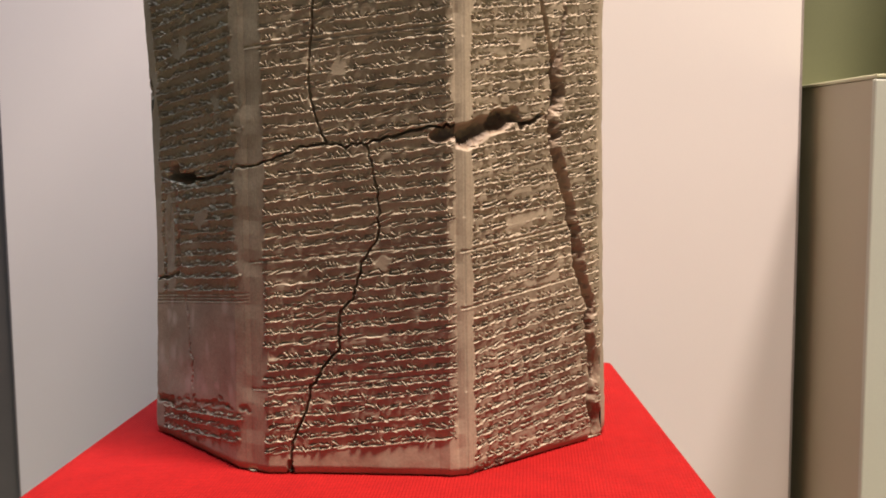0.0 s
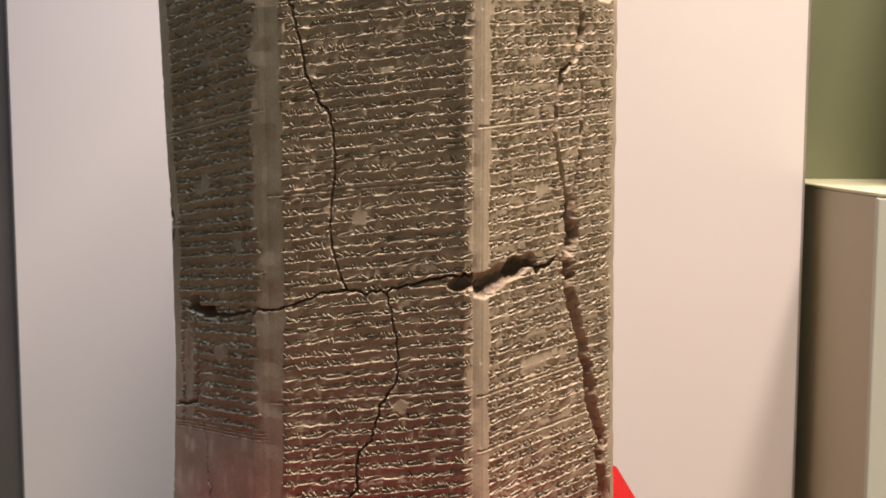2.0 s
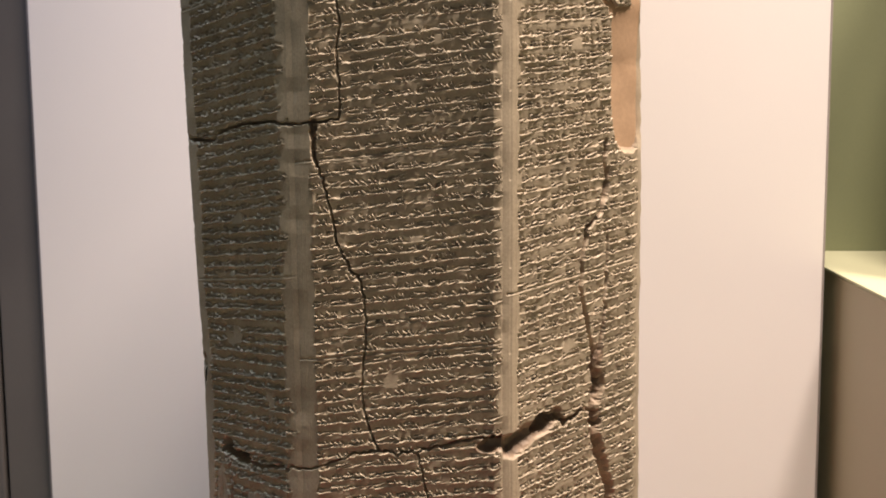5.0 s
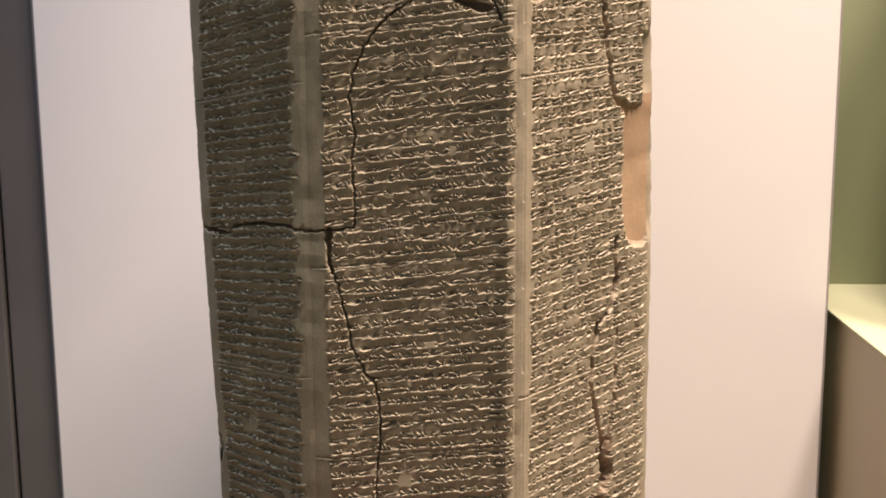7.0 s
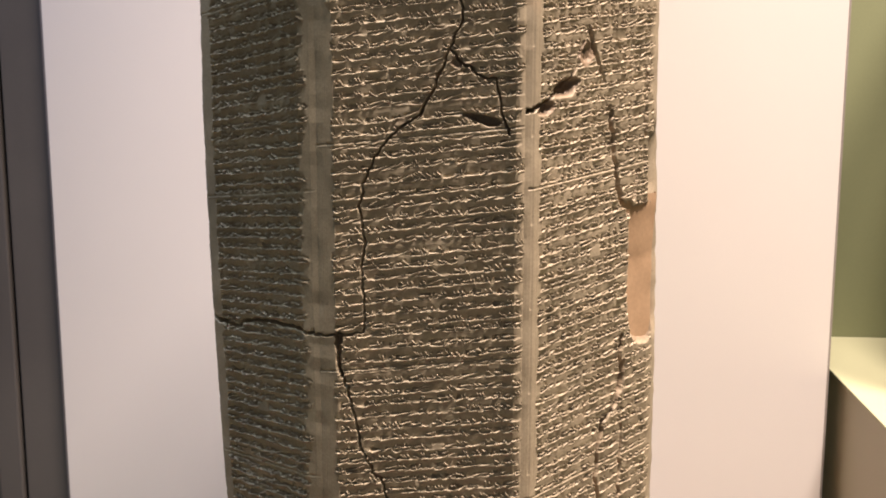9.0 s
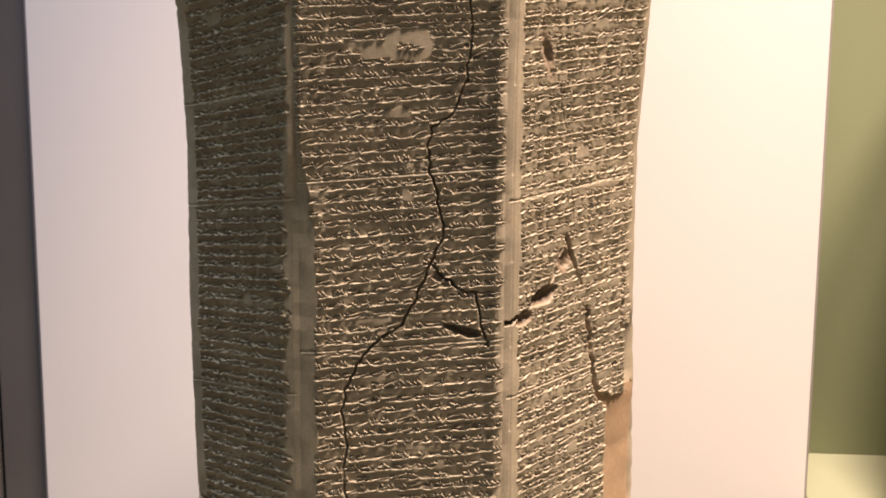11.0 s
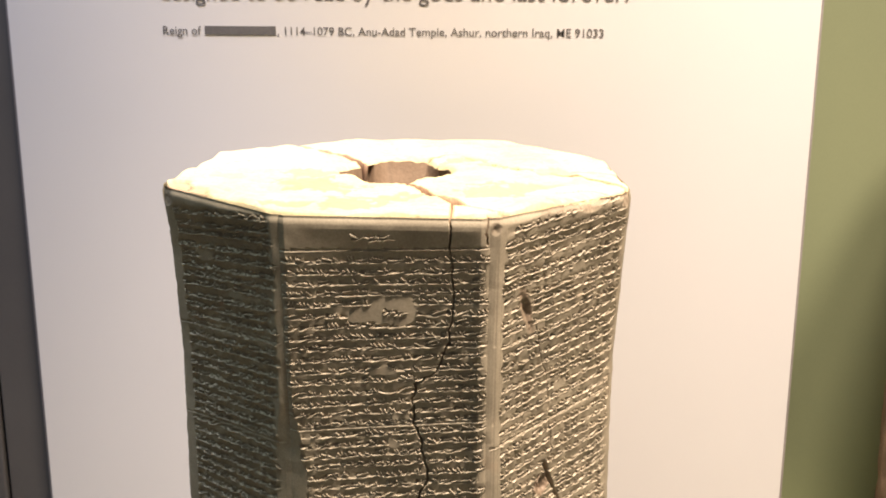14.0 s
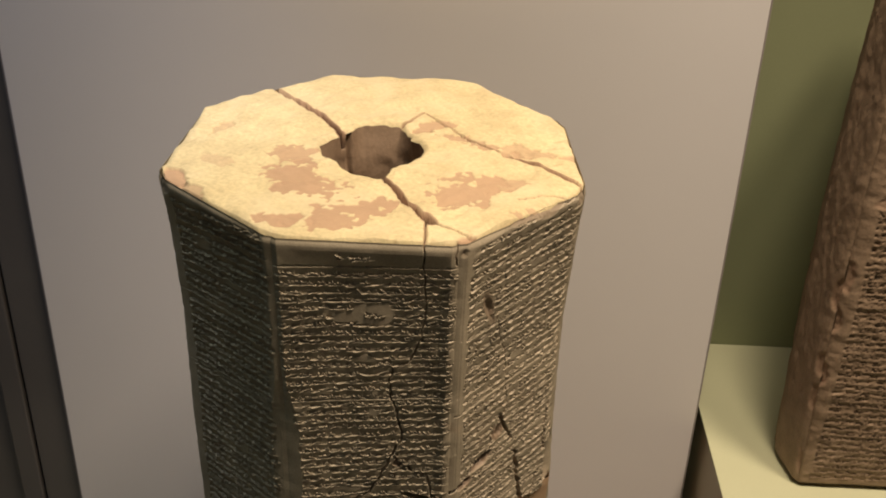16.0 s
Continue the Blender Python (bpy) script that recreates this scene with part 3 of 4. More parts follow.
def right_face():
    r = Relief(W, 0, HIGH - 0.0024, 226, 1700, 12)
    tilt = lambda z: 0.0088
    z, starts = -0.001, []
    while z < 0.5535:
        starts.append(z)
        z += PITCH * r.rng.uniform(0.95, 1.05)
    r.lines(starts, lambda z: 0.10 * W, lambda z: 0.985 * W, tilt, PITCH * 0.98, 0.0020)
    for z in (0.0745, 0.0995, 0.2185, 0.3615, 0.45):
        r.rule(0.03 * W, 0.95 * W, z, z + tilt(z), 0.0008, 0.0007)
    r.rule(0.045 * W, 0.045 * W, 0.0, 0.54, 0.0008, 0.0004)
    for u in (0.012, 0.075):
        r.rule(u * W, u * W, 0.0, 0.54, 0.00012, 0.0004)
    hollow(r, (0.06, 0.16), (0.97, 1.0), 0.0006)
    for u, z, ru, rz in ((0.5, 0.113, 0.15, 0.0026), (0.55, 0.082, 0.13, 0.0026), (0.45, 0.19, 0.08, 0.003), (0.6, 0.172, 0.06, 0.003), (0.5, 0.33, 0.05, 0.0025),
                         (0.55, 0.47, 0.06, 0.003), (0.62, 0.53, 0.07, 0.003), (0.4, 0.25, 0.05, 0.0022), (0.7, 0.5, 0.05, 0.002)):
        r.area(u * W, z, 0.8 * ru * W, 0.85 * rz, 0.09, 0.0003, 0, 0.7, 0.6, 2.5)
    # the wide break under the main crack
    r.area(0.07 * W, 0.1505, 0.20 * W, 0.0058, 0.28, 0.0055, 1.0, 0.7)
    r.area(0.27 * W, 0.1560, 0.12 * W, 0.0052, 0.45, 0.0075, 1.0, 0.6)
    r.trace(across([(0.24, 0.157), (0.30, 0.159), (0.40, 0.1548), (0.43, 0.1545), (0.545, 0.157), (0.644, 0.159)]), (0.004, 0.0018), 0.008, 0.7)
    # the long break near the far corner
    r.trace(across([(0.642, 0.1809), (0.68, 0.171), (0.65, 0.159), (0.64, 0.146), (0.69, 0.1326), (0.752, 0.1188), (0.797, 0.0994), (0.843, 0.0795), (0.911, 0.0674),
                    (0.895, 0.0535), (0.939, 0.0355), (0.91, 0.0188), (0.924, 0.0)]), (0.0088, 0.0080), 0.0060, 0.9, 0.0007, 4, 0.6, True)
    r.trace(across([(0.72, 0.285), (0.71, 0.2757), (0.735, 0.2652), (0.69, 0.2521), (0.575, 0.2443), (0.55, 0.229), (0.545, 0.213), (0.604, 0.1900), (0.649, 0.1799)]), (0.0036, 0.0028), 0.0065, 0.8, 0.0005, 4, 0.35, True)
    r.trace(across([(0.735, 0.240), (0.723, 0.2226), (0.715, 0.2057), (0.70, 0.1957), (0.665, 0.182)]), (0.0014, 0.0034), 0.005, 0.8, 0.0005)
    r.trace(across([(0.645, 0.160), (0.622, 0.146), (0.665, 0.1326), (0.722, 0.1188), (0.768, 0.0994), (0.815, 0.0795), (0.885, 0.0674), (0.872, 0.0535), (0.912, 0.0355)]), (0.0016, 0.0009), 0.012, 0.2, 0.0004)
    r.area(0.655 * W, 0.183, 0.055 * W, 0.007, 0.4, 0.0026, 1.0, 0.8)
    r.area(0.715 * W, 0.264, 0.022 * W, 0.0095, -0.25, 0.006, 0.7, 0.6)
    r.area(0.93 * W, 0.036, 0.07 * W, 0.012, 0.2, 0.004, 1.0, 0.6)
    r.area(0.95 * W, 0.008, 0.06 * W, 0.012, 0, 0.005, 1.0, 0.6)
    # the gap that is filled with plaster
    r.area(0.885 * W, 0.315, 0.135 * W, 0.036, 0.02, 0.0075, 0.8, 0.18, 0.12, 3)
    r.trace(across([(0.60, 0.397), (0.627, 0.3836), (0.676, 0.3579), (0.76, 0.3460)]), (0.0030, 0.0036), 0.0065, 0.9, 0.0007)
    r.trace(across([(0.80, 0.352), (0.84, 0.366)]), (0.002, 0.001), 0.004, 0.9, 0.0004)
    r.trace(across([(0.925, 0.4205), (0.905, 0.4077), (0.898, 0.3875), (0.90, 0.382)]), (0.0016, 0.0026), 0.008, 0.6, 0.0003)
    r.area(0.985 * W, 0.3680, 0.065 * W, 0.0155, 0.0, 0.0045, 0.9, 0.6, 0.2, 4)
    r.area(0.785 * W, 0.3475, 0.030 * W, 0.0045, 0.5, 0.006, 0.7, 0.4)
    # breaks higher up
    r.trace(across([(0.44, 0.4305), (0.48, 0.423), (0.56, 0.408)]), (0.0034, 0.0012), 0.006, 0.8, 0.0003)
    r.trace(across([(0.40, 0.425), (0.343, 0.4126), (0.228, 0.4037), (0.10, 0.398), (0.0, 0.3951)]), (0.0014, 0.0024), 0.006, 0.7, 0.0006)
    r.area(0.28 * W, 0.4055, 0.10 * W, 0.0042, 0.3, 0.005, 1.0, 0.6)
    r.area(0.43 * W, 0.420, 0.07 * W, 0.005, 0.8, 0.0025, 1.0, 0.6)
    r.area(0.14 * W, 0.3965, 0.07 * W, 0.004, 0.3, 0.0035, 1.0, 0.6)
    r.area(0.258 * W, 0.5135, 0.046 * W, 0.0125, 0.36, 0.0026, 0.9, 0.9)
    r.trace(across([(0.33, 0.505), (0.45, 0.470), (0.50, 0.43)]), (0.0006, 0.0004), 0.002, 0.2, 0.0007)
    r.area(0.03 * W, 0.5555, 0.03 * W, 0.003, 0.3, 0.0010, 0.4, 0.9)
    r.area(0.22 * W, 0.5605, 0.20 * W, 0.0035, 0.05, 0.0004, 0.0, 0.9)
    r.area(0.62 * W, 0.5615, 0.22 * W, 0.0040, 0.0, 0.0016, 0.6, 0.7, 0.5)
    r.area(0.97 * W, 0.558, 0.06 * W, 0.005, 0.0, 0.0016, 0.5, 0.8, 0.5)
    r.settle()
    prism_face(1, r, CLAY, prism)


def left_face():
    r = Relief(W, 0, HIGH - 0.0024, 150, 1240, 13)
    tilt = lambda z: 0.010
    z, starts = 0.0025, []
    while z < 0.5475:
        if not 0.014 < z < 0.069:
            starts.append(z)
        z += PITCH * r.rng.uniform(0.95, 1.05)
    r.lines(starts, lambda z: 0.13 * W, lambda z: 0.90 * W if z < 0.46 else 0.94 * W, tilt, PITCH * 0.96, 0.0026)
    for z in (0.069, 0.0705, 0.0675, 0.216, 0.35, 0.44, 0.49):
        r.rule(0.05 * W, 0.99 * W, z, z + tilt(z), 0.0005)
    r.rule(0.955 * W, 0.955 * W, 0.0, 0.45, 0.0003, 0.0004)
    hollow(r, (0.06, 0.16), (0.88, 0.97), 0.0008)
    for u, z, ru, rz in ((0.4, 0.19, 0.10, 0.006), (0.55, 0.112, 0.08, 0.005), (0.3, 0.22, 0.06, 0.003), (0.5, 0.25, 0.06, 0.003), (0.35, 0.53, 0.08, 0.004), (0.6, 0.4, 0.06, 0.003),
                         (0.75, 0.165, 0.06, 0.004), (0.45, 0.32, 0.06, 0.003)):
        r.area(u * W, z, 0.8 * ru * W, 0.85 * rz, 0.09, 0.0003, 0, 0.7, 0.6, 2.5)
    r.trace(across([(0.243, 0.1288), (0.33, 0.131), (0.40, 0.132), (0.56, 0.1300), (0.656, 0.1313), (0.874, 0.1358), (1.0, 0.1372)]), (0.0030, 0.0010), 0.007, 0.2)
    r.area(0.36 * W, 0.1300, 0.16 * W, 0.0028, 0.0, 0.022, 0.0, 0.25)
    r.area(0.28 * W, 0.1335, 0.06 * W, 0.0050, 0.4, 0.018, 0.0, 0.3)
    r.trace(across([(0.0, 0.2895), (0.10, 0.287), (0.189, 0.2864), (0.30, 0.288), (0.425, 0.2916), (0.60, 0.2943), (0.75, 0.2951), (0.948, 0.2945), (1.0, 0.2935)]), (0.0024, 0.0012), 0.006, 0.2)
    r.trace(across([(0.28, 0.128), (0.30, 0.11), (0.285, 0.0833), (0.17, 0.081), (0.0, 0.079)]), (0.0030, 0.0014), 0.004, 0.4, 0.0006)
    r.trace(across([(0.366, 0.0732), (0.40, 0.058), (0.428, 0.0461), (0.441, 0.0293)]), (0.0016, 0.0010), 0.0015, 0.5, 0.0008)
    r.area(0.2 * W, 0.10, 0.08 * W, 0.03, 0.0, 0.0015, 0.2, 0.8)
    r.area(0.02 * W, 0.17, 0.06 * W, 0.012, 0, 0.003, 0.4, 0.6)
    for q in range(26):
        u = r.rng.uniform(0.03, 0.97)
        r.area(u * W, 0.0165 + 0.014 * u + r.rng.normal(0, 0.0012), r.rng.uniform(0.02, 0.07) * W, r.rng.uniform(0.0010, 0.0026), 0.15, r.rng.uniform(0.0008, 0.0022), 0.4, 0.5, 0.5)
    for q in range(24):
        r.bloom(r.rng.uniform(0.05, 0.92) * W, r.rng.uniform(0.03, 0.075), r.rng.uniform(0.015, 0.04) * W, r.rng.uniform(0.002, 0.006), r.rng.uniform(0.5, 1.0))
    r.area(0.05 * W, 0.557, 0.10 * W, 0.006, 0, 0.0010, 0.5, 0.8)
    r.settle(0.0002)
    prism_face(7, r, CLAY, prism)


def plain_face(k):
    """The far faces: the same make, coarser."""
    r = Relief(W, 0, HIGH - 0.0024, 30, 700 if k == 6 else 140, 20 + k)
    r.lines(np.arange(0.004, 0.54, PITCH * 1.02), lambda z: 0.09 * W, lambda z: 0.94 * W, lambda z: 0.009, PITCH * 0.84, 0.0011)
    if k == 2:
        r.area(0.0, 0.315, 0.12 * W, 0.036, 0.02, 0.0075, 0.8, 0.18, 0.12, 4)
    r.settle()
    prism_face(k, r, CLAY, prism)


def prism_top():
    """The worn upper surface, with the core hole, cracks and flaked places."""
    na, nr = 840, 120
    rng = np.random.RandomState(5)
    cx, cy = -0.006, -0.008
    ang = np.linspace(0, 2 * math.pi, na)
    corners = np.array([np.array(c) * SIDE / 2 * float(smooth_between(HIGH - 0.0024, SWELLS[i])) for i, c in enumerate(CORNERS)])
    way = np.stack([np.cos(ang), np.sin(ang)], 1)
    best = np.full(na, 1.0)
    for i in range(8):
        a, b = corners[i], corners[(i + 1) % 8]
        d = b - a
        n = np.array([d[1], -d[0]]) / np.hypot(*d)
        for normal, off in ((n, n @ a), (a / np.hypot(*a), np.hypot(*a) - 0.003)):
            den = way @ normal
            hit = np.where(den > 1e-6, (off - normal @ np.array([cx, cy])) / np.maximum(den, 1e-6), 9)
            best = np.minimum(best, hit)
    outline = best - 0.0022
    wear = np.interp(ang, np.linspace(0, 2 * math.pi, 120), np.append(rng.uniform(0, 1, 119), 0.5))
    wear[-1] = wear[0]
    hole = np.interp(ang, np.radians([0, 10, 40, 69, 106, 128, 150, 175, 220, 262, 282, 296, 330, 360]),
                     [0.029, 0.029, 0.027, 0.036, 0.034, 0.028, 0.029, 0.032, 0.027, 0.034, 0.040, 0.027, 0.026, 0.029])
    hole = hole + 0.0003 * np.sin(17 * ang) + 0.0001 * np.sin(31 * ang + 1)
    t = np.linspace(0, 1, nr)[:, None]
    rad = outline[None] * (1 - t) + hole[None] * t
    X, Y = cx + rad * np.cos(ang)[None], cy + rad * np.sin(ang)[None]
    grain = cloudy(rng, nr, na, 20, 60)
    grain[:, -1] = grain[:, 0]
    fine = np.zeros((nr, na))
    for q in range(7):
        a, p, f = rng.uniform(0, 6.28), rng.uniform(0, 6.28), rng.uniform(60, 260)
        fine += np.sin(f * (X * math.cos(a) + Y * math.sin(a)) + p)
    Z = HIGH + 0.0006 * grain + 0.00028 * fine
    edge = (outline[None] - rad)
    Z -= (0.0006 + 0.0014 * wear[None]) * np.clip(1 - edge / 0.005, 0, 1) ** 2
    Z -= 0.0022 * np.clip(1 - (rad - hole[None]) / 0.0035, 0, 1) ** 2
    broken, dirt_shade = np.zeros((nr, na)), np.zeros((nr, na))

    def spread(cell):
        g = rng.uniform(-1, 1, (80, 80))
        x, y = (X + 0.14) / cell, (Y + 0.14) / cell
        xi, yi = x.astype(int) % 79, y.astype(int) % 79
        fx, fy = x - np.floor(x), y - np.floor(y)
        return (g[yi, xi] * (1 - fx) + g[yi, xi + 1] * fx) * (1 - fy) + (g[yi + 1, xi] * (1 - fx) + g[yi + 1, xi + 1] * fx) * fy

    ragged = 0.42 * spread(0.016) + 0.36 * spread(0.008) + 0.36 * spread(0.004) + 0.32 * spread(0.0022)
    Z += 0.0004 * spread(0.012) + 0.0002 * spread(0.004)

    def flaked(x, y, rx, ry, turn, depth, amount):
        a = (X - x) * math.cos(turn) + (Y - y) * math.sin(turn)
        b = -(X - x) * math.sin(turn) + (Y - y) * math.cos(turn)
        q = np.hypot(a / rx, b / ry) + 0.95 * ragged
        k = np.clip((1 - q) / 0.05, 0, 1)
        nonlocal broken, Z
        Z = Z - depth * k
        broken = np.maximum(broken, amount * k)

    flaked(-0.046, -0.052, 0.030, 0.020, -0.5, 0.0005, 0.9)
    flaked(-0.053, -0.024, 0.016, 0.011, 0.9, 0.0004, 0.8)
    flaked(-0.046, -0.098, 0.014, 0.008, 0.1, 0.0005, 0.9)
    flaked(-0.008, -0.091, 0.026, 0.012, 0.45, 0.0005, 0.9)
    flaked(0.047, -0.060, 0.024, 0.013, 0.55, 0.0005, 0.85)
    flaked(0.074, -0.048, 0.014, 0.007, 0.5, 0.0004, 0.7)
    flaked(0.088, -0.086, 0.026, 0.008, 0.78, 0.0005, 0.7)
    flaked(0.026, 0.026, 0.016, 0.006, 0.6, 0.0010, 0.8)
    flaked(0.050, 0.006, 0.026, 0.007, -0.5, 0.0010, 0.8)
    flaked(0.078, -0.004, 0.014, 0.008, -0.2, 0.0008, 0.6)
    flaked(-0.09, -0.035, 0.012, 0.005, -0.4, 0.0005, 0.4)
    flaked(-0.112, -0.054, 0.010, 0.006, -1.1, 0.0022, 0.9)
    flaked(-0.100, 0.012, 0.012, 0.004, 1.2, 0.0012, 0.5)
    flaked(-0.098, -0.070, 0.008, 0.003, -0.8, 0.0012, 0.6)
    flaked(0.052, -0.112, 0.007, 0.004, 0.3, 0.0018, 0.9)
    flaked(0.110, -0.010, 0.006, 0.003, 0.4, 0.0010, 0.7)

    def crack(points, width, depth, tone):
        nonlocal Z, broken, dirt_shade
        pts = []
        for (x0, y0), (x1, y1) in zip(points[:-1], points[1:]):
            for i in range(4):
                pts.append((x0 + (x1 - x0) * i / 4 + rng.normal(0, 0.0006), y0 + (y1 - y0) * i / 4 + rng.normal(0, 0.0006)))
        pts.append(points[-1])
        for (x0, y0), (x1, y1) in zip(pts[:-1], pts[1:]):
            w = width * rng.uniform(0.85, 1.15) / 2
            dx, dy = x1 - x0, y1 - y0
            s = np.clip(((X - x0) * dx + (Y - y0) * dy) / (dx * dx + dy * dy), 0, 1)
            d = np.hypot(X - x0 - s * dx, Y - y0 - s * dy)
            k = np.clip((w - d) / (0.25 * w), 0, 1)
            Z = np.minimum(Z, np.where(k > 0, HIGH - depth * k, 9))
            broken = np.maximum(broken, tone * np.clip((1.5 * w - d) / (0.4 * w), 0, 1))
            # shade inside the crack is coloured in here, along with its soil
            dirt_shade = np.maximum(dirt_shade, tone * k)

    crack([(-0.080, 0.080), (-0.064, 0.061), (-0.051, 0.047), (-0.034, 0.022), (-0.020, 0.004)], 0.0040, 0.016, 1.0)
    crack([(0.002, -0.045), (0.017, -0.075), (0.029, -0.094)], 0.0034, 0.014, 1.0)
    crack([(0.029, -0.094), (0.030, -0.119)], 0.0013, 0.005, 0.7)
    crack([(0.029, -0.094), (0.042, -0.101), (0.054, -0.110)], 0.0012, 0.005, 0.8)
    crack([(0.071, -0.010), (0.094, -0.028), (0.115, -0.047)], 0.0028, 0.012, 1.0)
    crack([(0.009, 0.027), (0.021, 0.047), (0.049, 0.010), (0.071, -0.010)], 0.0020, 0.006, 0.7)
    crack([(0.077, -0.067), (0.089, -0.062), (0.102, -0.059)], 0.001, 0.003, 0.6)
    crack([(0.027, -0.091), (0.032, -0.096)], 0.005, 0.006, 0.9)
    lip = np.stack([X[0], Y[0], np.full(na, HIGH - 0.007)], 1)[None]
    grid_mesh("top_surface", np.concatenate([lip, np.stack([X, Y, Z], 2)], 0), CLAY_TOP, prism, np.concatenate([broken[:1], broken], 0), dirt_shade=np.concatenate([dirt_shade[:1], dirt_shade], 0), label="pale worn upper surface with flaked patches")
    d = np.linspace(0, 1, 44)[:, None]
    rr = hole[None] * (1 - d) ** 9 + (0.029 + 0.002 * np.sin(2 * ang))[None] * (1 - (1 - d) ** 9) * (1 - 0.2 * d) + (0.0009 * cloudy(rng, 44, na, 14, 18) + 0.00035 * cloudy(rng, 44, na, 44, 60)) * np.clip(d * 6, 0, 1)
    rr += 0.004 * np.exp(-((ang[None] - 2.23 - 0.05 * np.sin(9 * d)) / 0.06) ** 2) * np.clip(1 - d, 0, 1)
    rr[:, -1] = rr[:, 0]
    wall = np.stack([cx + rr * np.cos(ang)[None], cy + rr * np.sin(ang)[None], np.broadcast_to((HIGH - 0.004) * (1 - d) + (HIGH - 0.11) * d + (np.maximum(Z[-1], HIGH - 0.012) - HIGH + 0.004)[None] * (1 - d) ** 30, rr.shape)], 2)
    floor = np.stack([np.full((1, na), cx), np.full((1, na), cy), np.full((1, na), HIGH - 0.115)], 2)
    grid_mesh("core_hole", np.concatenate([wall, floor], 0), CLAY_DARK, prism, np.full((45, na), 0.15), label="rough brown core hole")


def prism_base():
    bm = bmesh.new()
    bm.faces.new([bm.verts.new((x * SIDE / 2 * 0.955, y * SIDE / 2 * 0.955, 0.0005)) for x, y in CORNERS[::-1]])
    part("underside", bm, CLAY, prism)


def plaster_fill():
    """The smooth repair set into the gap at the corner of the prism."""
    nz, nw = 60, 40
    v = np.linspace(0.277, 0.3535, nz)
    s = smooth_between(v, SWELL_RIGHT)
    c1, c2, c3 = (np.array(CORNERS[i]) * SIDE / 2 for i in (1, 2, 3))
    f = np.linspace(0.62, 1.22, nw)
    rng = np.random.RandomState(8)
    P = np.empty((nz, nw, 3))
    for j, q in enumerate(f):
        a, b, g = (c1, c2, q) if q <= 1 else (c2, c3, q - 1)
        d = (b - a) / np.hypot(*(b - a))
        n = np.array([d[1], -d[0]])
        m = (c2 / np.hypot(*c2))
        k = np.clip(1 - abs(q - 1) / 0.15, 0, 1)
        w = n * (1 - k) + m * k
        P[:, j, :2] = (a * (1 - g) + b * g)[None] * s[:, None] - w * (0.0042 - 0.0006 * k - 0.0024 * np.clip((v - 0.322) / 0.026, 0, 1))[:, None]
    P[:, :, 2] = v[:, None]
    P[:, :, :2] += (0.0003 * cloudy(rng, nz, nw, 6, 5))[..., None] * (c2 / np.hypot(*c2))
    grid_mesh("plaster_fill", P, PLASTER, prism, label="smooth orange-brown plaster repair")


front_face()
right_face()
left_face()
for k in (2, 3, 4, 5, 6):
    plain_face(k)
prism_top()
prism_base()
plaster_fill()


# ---- the display case ----
FLOOR = -0.30
case_floor = tagged(part("floor", block(-1.1, 1.3, -0.75, 0.38, FLOOR - 0.03, FLOOR, 0), PALE_GREEN), "pale green painted floor of the display case", "floor", "", "structure")
wall_back = tagged(part("wall_back", block(-1.1, 1.3, 0.368, 0.40, FLOOR, 2.25, 0), GREEN), "olive green painted back wall of the case", "wall", "", "structure")
wall_right = tagged(part("wall_right", block(1.3, 1.33, -0.75, 0.40, FLOOR, 2.25, 0), GREEN), "olive green painted side wall of the case", "wall", "", "structure")
wall_left = tagged(part("wall_left", block(-1.13, -1.1, -0.75, 0.40, FLOOR, 2.25, 0), GREY), "dark grey side wall of the case", "wall", "", "structure")
ceiling = tagged(part("ceiling", block(-1.13, 1.33, -0.75, 0.40, 2.25, 2.28, 0), CEILING), "white painted ceiling of the case", "ceiling", "", "structure")

cover = thing("red_plinth", "low block covered in bright red woven cloth under the clay prism", "plinth", (0, 0, FLOOR))
p = part("cloth_cover", outline_block([(-0.138, -0.20), (0.163, -0.20), (0.131, 0.125), (-0.138, 0.125)], 0, -FLOOR - 0.0003, 0.003, 3), CLOTH, cover, "bright red woven cloth")

text_panel = thing("text_panel", "large white information panel with grey printed caption behind the prism", "panel", (0, 0.22, FLOOR))
part("board", block(-0.3245, 0.2695, 0, 0.004, 0.0, 1.25, 0.0006), PANEL, text_panel)
part("backing", block(-0.323, 0.2722, 0.0042, 0.011, 0.0, 1.25, 0.0006), PANEL_EDGE, text_panel, "grey-brown backing sheet")


def printed(text, x0, x1, z):
    """A line of print on the panel that runs from x0 to x1."""
    cu = bpy.data.curves.new("print", "FONT")
    cu.body = text
    cu.extrude = 0.00005
    cu.offset = 0.002
    ob = bpy.data.objects.new("print", cu)
    scene.collection.objects.link(ob)
    bpy.context.view_layer.update()
    me = bpy.data.meshes.new_from_object(ob.evaluated_get(bpy.context.evaluated_depsgraph_get()))
    bpy.data.objects.remove(ob)
    xs = [v.co.x for v in me.vertices]
    k = (x1 - x0) / (max(xs) - min(xs))
    low = min(xs)
    for v in me.vertices:
        x, y, d = v.co
        v.co = (x0 + (x - low) * k, -0.0004 + 0.00005 * (d > 0), z - FLOOR + y * k * PRINT_HEIGHT)
    me.materials.clear()
    me.materials.append(INK)
    o = new("printed_line", me)
    o.parent = text_panel
    return tagged(o, "grey printed words")


PRINT_HEIGHT = 1.0
printed("Reign of", -0.2065, -0.1778, 0.6225)
printed(", 1114\u20131079 BC, Anu-Adad Temple, Ashur, northern Iraq, ME 91033", -0.1205, 0.1175, 0.6225)
part("printed_bar", block(-0.1750, -0.1218, -0.0004, 0.0001, 0.6225 - FLOOR, 0.6288 - FLOOR, 0), INK, text_panel, "grey bar of print")
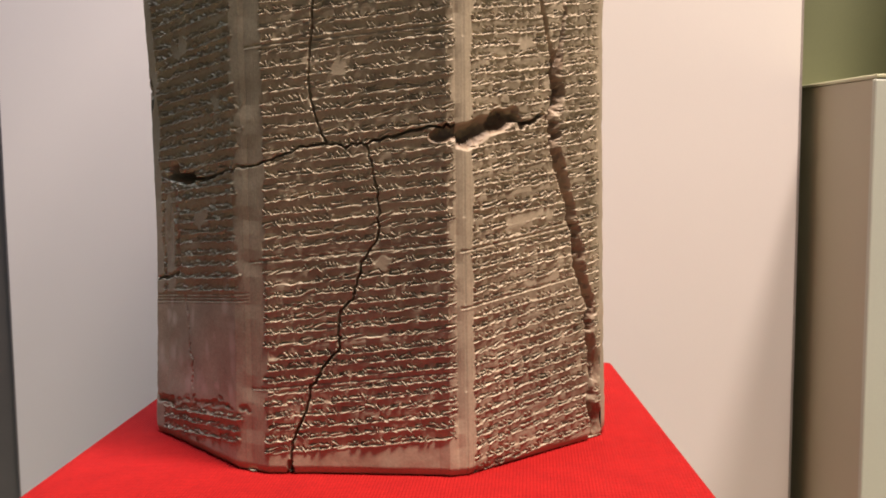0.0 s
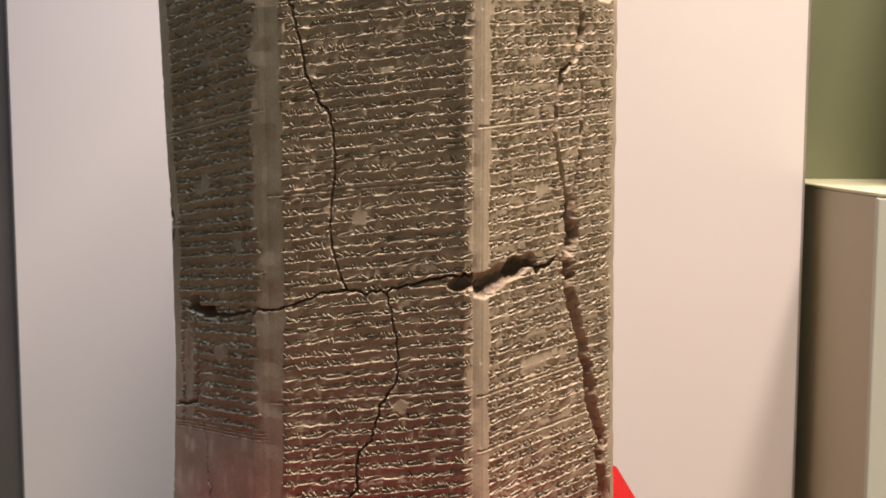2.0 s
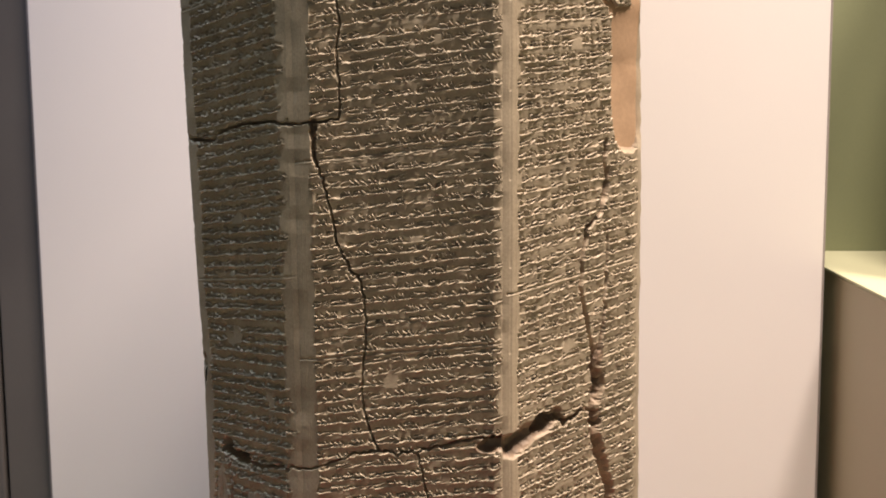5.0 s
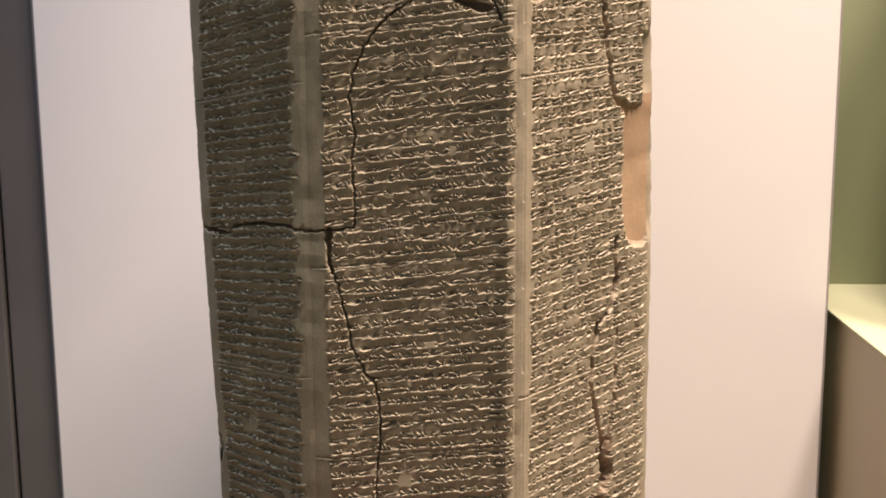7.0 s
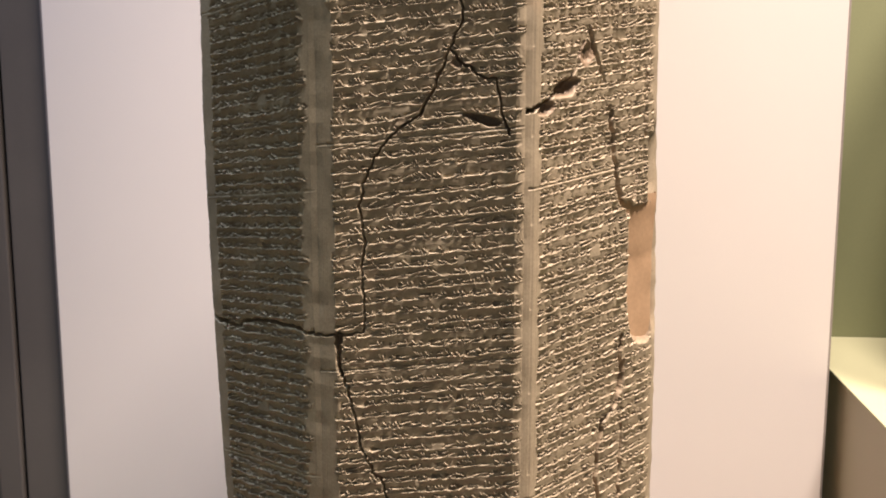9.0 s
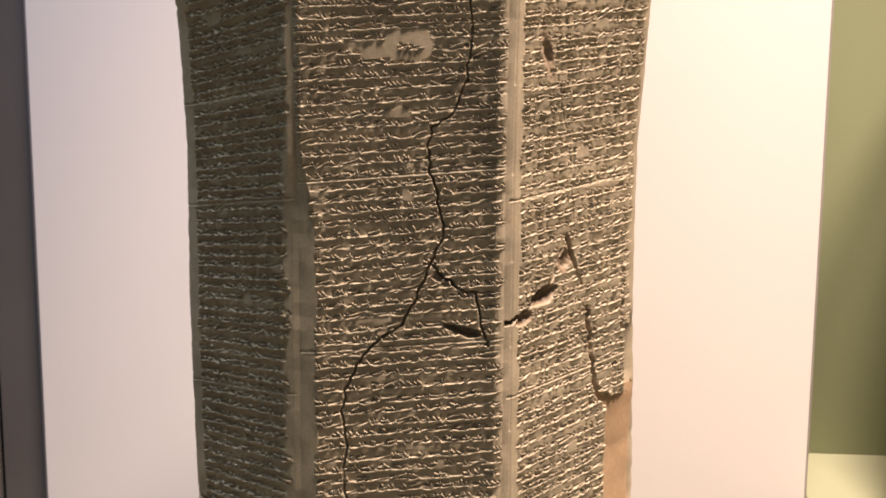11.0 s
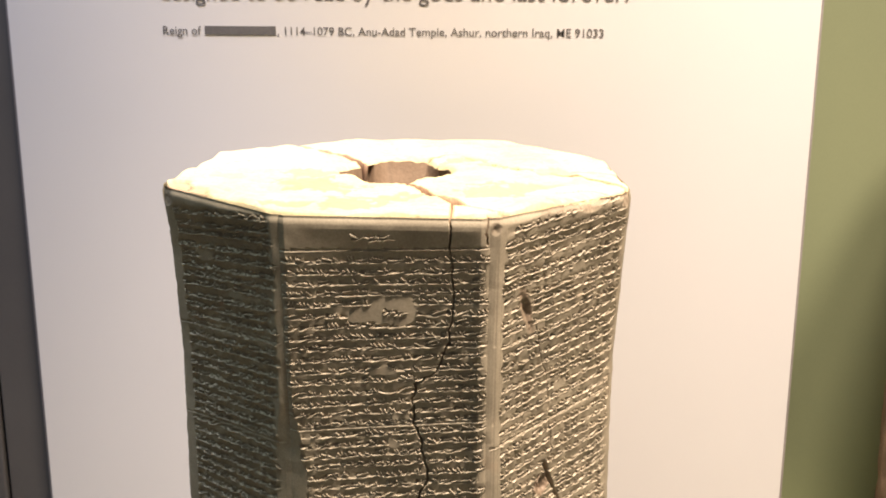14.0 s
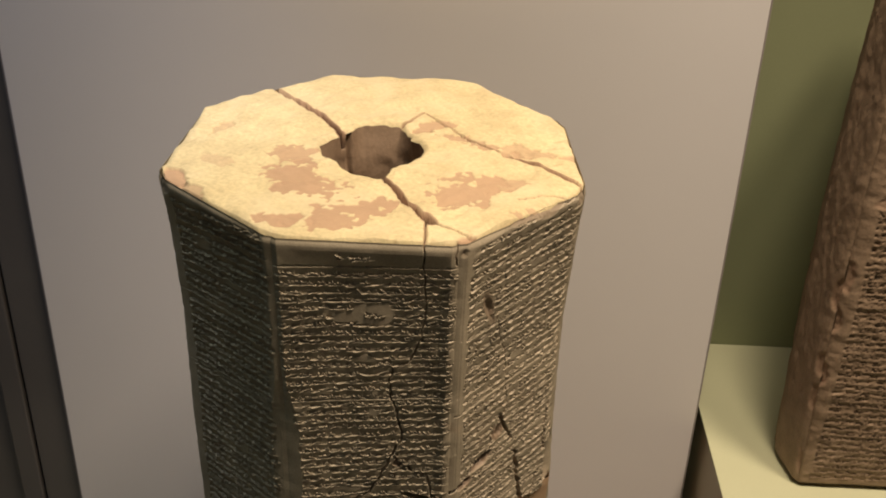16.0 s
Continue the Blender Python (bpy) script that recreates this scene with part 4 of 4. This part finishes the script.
printed("designed to be read by the gods and last forever.", -0.2075, 0.1342, 0.6478)

# the dark uprights beside the panel
upright = thing("case_upright", "dark grey metal upright of the case beside the white panel", "post", (0, 0, FLOOR))
part("post", block(-0.3640, -0.3252, 0.228, 0.262, 0, 2.54, 0.0015), GREY, upright)
part("light_trim", block(-0.3270, -0.3247, 0.2225, 0.2275, 0, 2.54, 0.0004), PANEL_EDGE, upright, "thin lighter edge trim")
rail = thing("door_stile", "dark grey metal door stile with a shadow gap", "post", (0, 0, FLOOR))
part("stile", block(-0.3870, -0.3665, 0.226, 0.262, 0, 2.54, 0.0015), GREY, rail)
# the gap's shade, added as a near-black strip between stile and post
part("shade_strip", block(-0.3667, -0.3637, 0.234, 0.250, 0, 2.54, 0), GAP_SHADE, rail, "black strip standing in for the shade in the gap")
side_panel = tagged(part("side_panel", block(-1.1, -0.389, 0.235, 0.25, FLOOR, 2.24, 0.001), GREY), "dark grey metal sheet beside the uprights", "panel", "", "structure")

# the neighbouring plinth and the second prism
plinth = thing("display_plinth", "pale green painted display plinth beside the white panel", "plinth", (0, 0, FLOOR))
part("plinth_body", block(0.2825, 0.75, 0.0932, 0.3675, 0, 0.1798 - FLOOR, 0.0008), BEIGE, plinth)
part("top_board", block(0.2818, 0.75, 0.0870, 0.3675, 0.1800 - FLOOR, 0.1825 - FLOOR, 0.0007), PALE_GREEN, plinth, "pale green top board")
part("front_sheet", block(0.2810, 0.75, 0.0870, 0.0930, 0, 0.1798 - FLOOR, 0.0012), GREY_GREEN, plinth, "light grey-green front sheet")


def second_prism():
    base = thing("clay_prism", "dark brown clay prism with worn cuneiform on a pale green plinth", "clay prism", (0, 0, 0.1827))
    high = 0.46
    outline = [(0.347, 0.150), (0.555, 0.150), (0.572, 0.203), (0.50, 0.308), (0.40, 0.308), (0.338, 0.199)]

    def side(i, nu, nv, seed, text, mat=CLAY_DARK):
        a, b = np.array(outline[i]), np.array(outline[(i + 1) % 6])
        w = np.hypot(*(b - a))
        r = Relief(w, 0, high, nu, nv, seed)
        if text:
            r.lines(np.arange(0.012, high - 0.01, 0.0062), lambda z: 0.012, lambda z: w - 0.01, lambda z: -0.002, 0.0060, 0.0024)
            for q in range(14):
                r.area(r.rng.uniform(0, w), r.rng.uniform(0, high), 0.008, 0.005, 0, 0.0008, 0.4)
        for q in range(8):
            r.area(r.rng.choice([0, w]), r.rng.uniform(0, high), 0.006, 0.014, 0, 0.003, 0.5)
        r.settle(0.0005)
        ka, kb = np.clip(1 - r.u / 0.008, 0, 1)[None], np.clip(1 - (w - r.u) / 0.008, 0, 1)[None]
        mid = np.array([0.455, 0.228])
        da, db = (a - mid) / np.hypot(*(a - mid)), (b - mid) / np.hypot(*(b - mid))
        n = np.array([(b - a)[1], -(b - a)[0]]) / w
        f = (r.u / w)[None, :, None]
        swell = 0.006 * np.sin(np.clip(r.v / high, 0, 1) * math.pi) - 0.006 * np.clip((0.006 - r.v) / 0.006, 0, 1)
        h = r.h * np.clip(1 - 0.5 * (ka + kb), 0, 1) - 0.004 * (ka + kb) ** 2 + 0.0003 * cloudy(r.rng, nv, nu, 120, 1 + nu // 5)
        normal = n * (1 - ka - kb)[..., None] + da * ka[..., None] + db * kb[..., None]
        xy = a * (1 - f) + b * f + normal * (h + swell[:, None])[..., None]
        xy = np.broadcast_to(xy, (nv, nu, 2))
        P = np.concatenate([xy, np.broadcast_to(r.v[:, None, None], (nv, nu, 1))], 2)
        grid_mesh("inscribed_face" if text else "worn_face", P, mat, base, r.broken)

    side(0, 230, 430, 31, True)
    side(5, 70, 260, 32, False)
    for i in (1, 2, 3, 4):
        side(i, 24, 60, 33 + i, False)
    bm = bmesh.new()
    bm.faces.new([bm.verts.new((0.455 + (x - 0.455) * 0.97, 0.228 + (y - 0.228) * 0.97, high - 0.001)) for x, y in outline])
    part("top_surface", bm, CLAY_DARK, base)


second_prism()
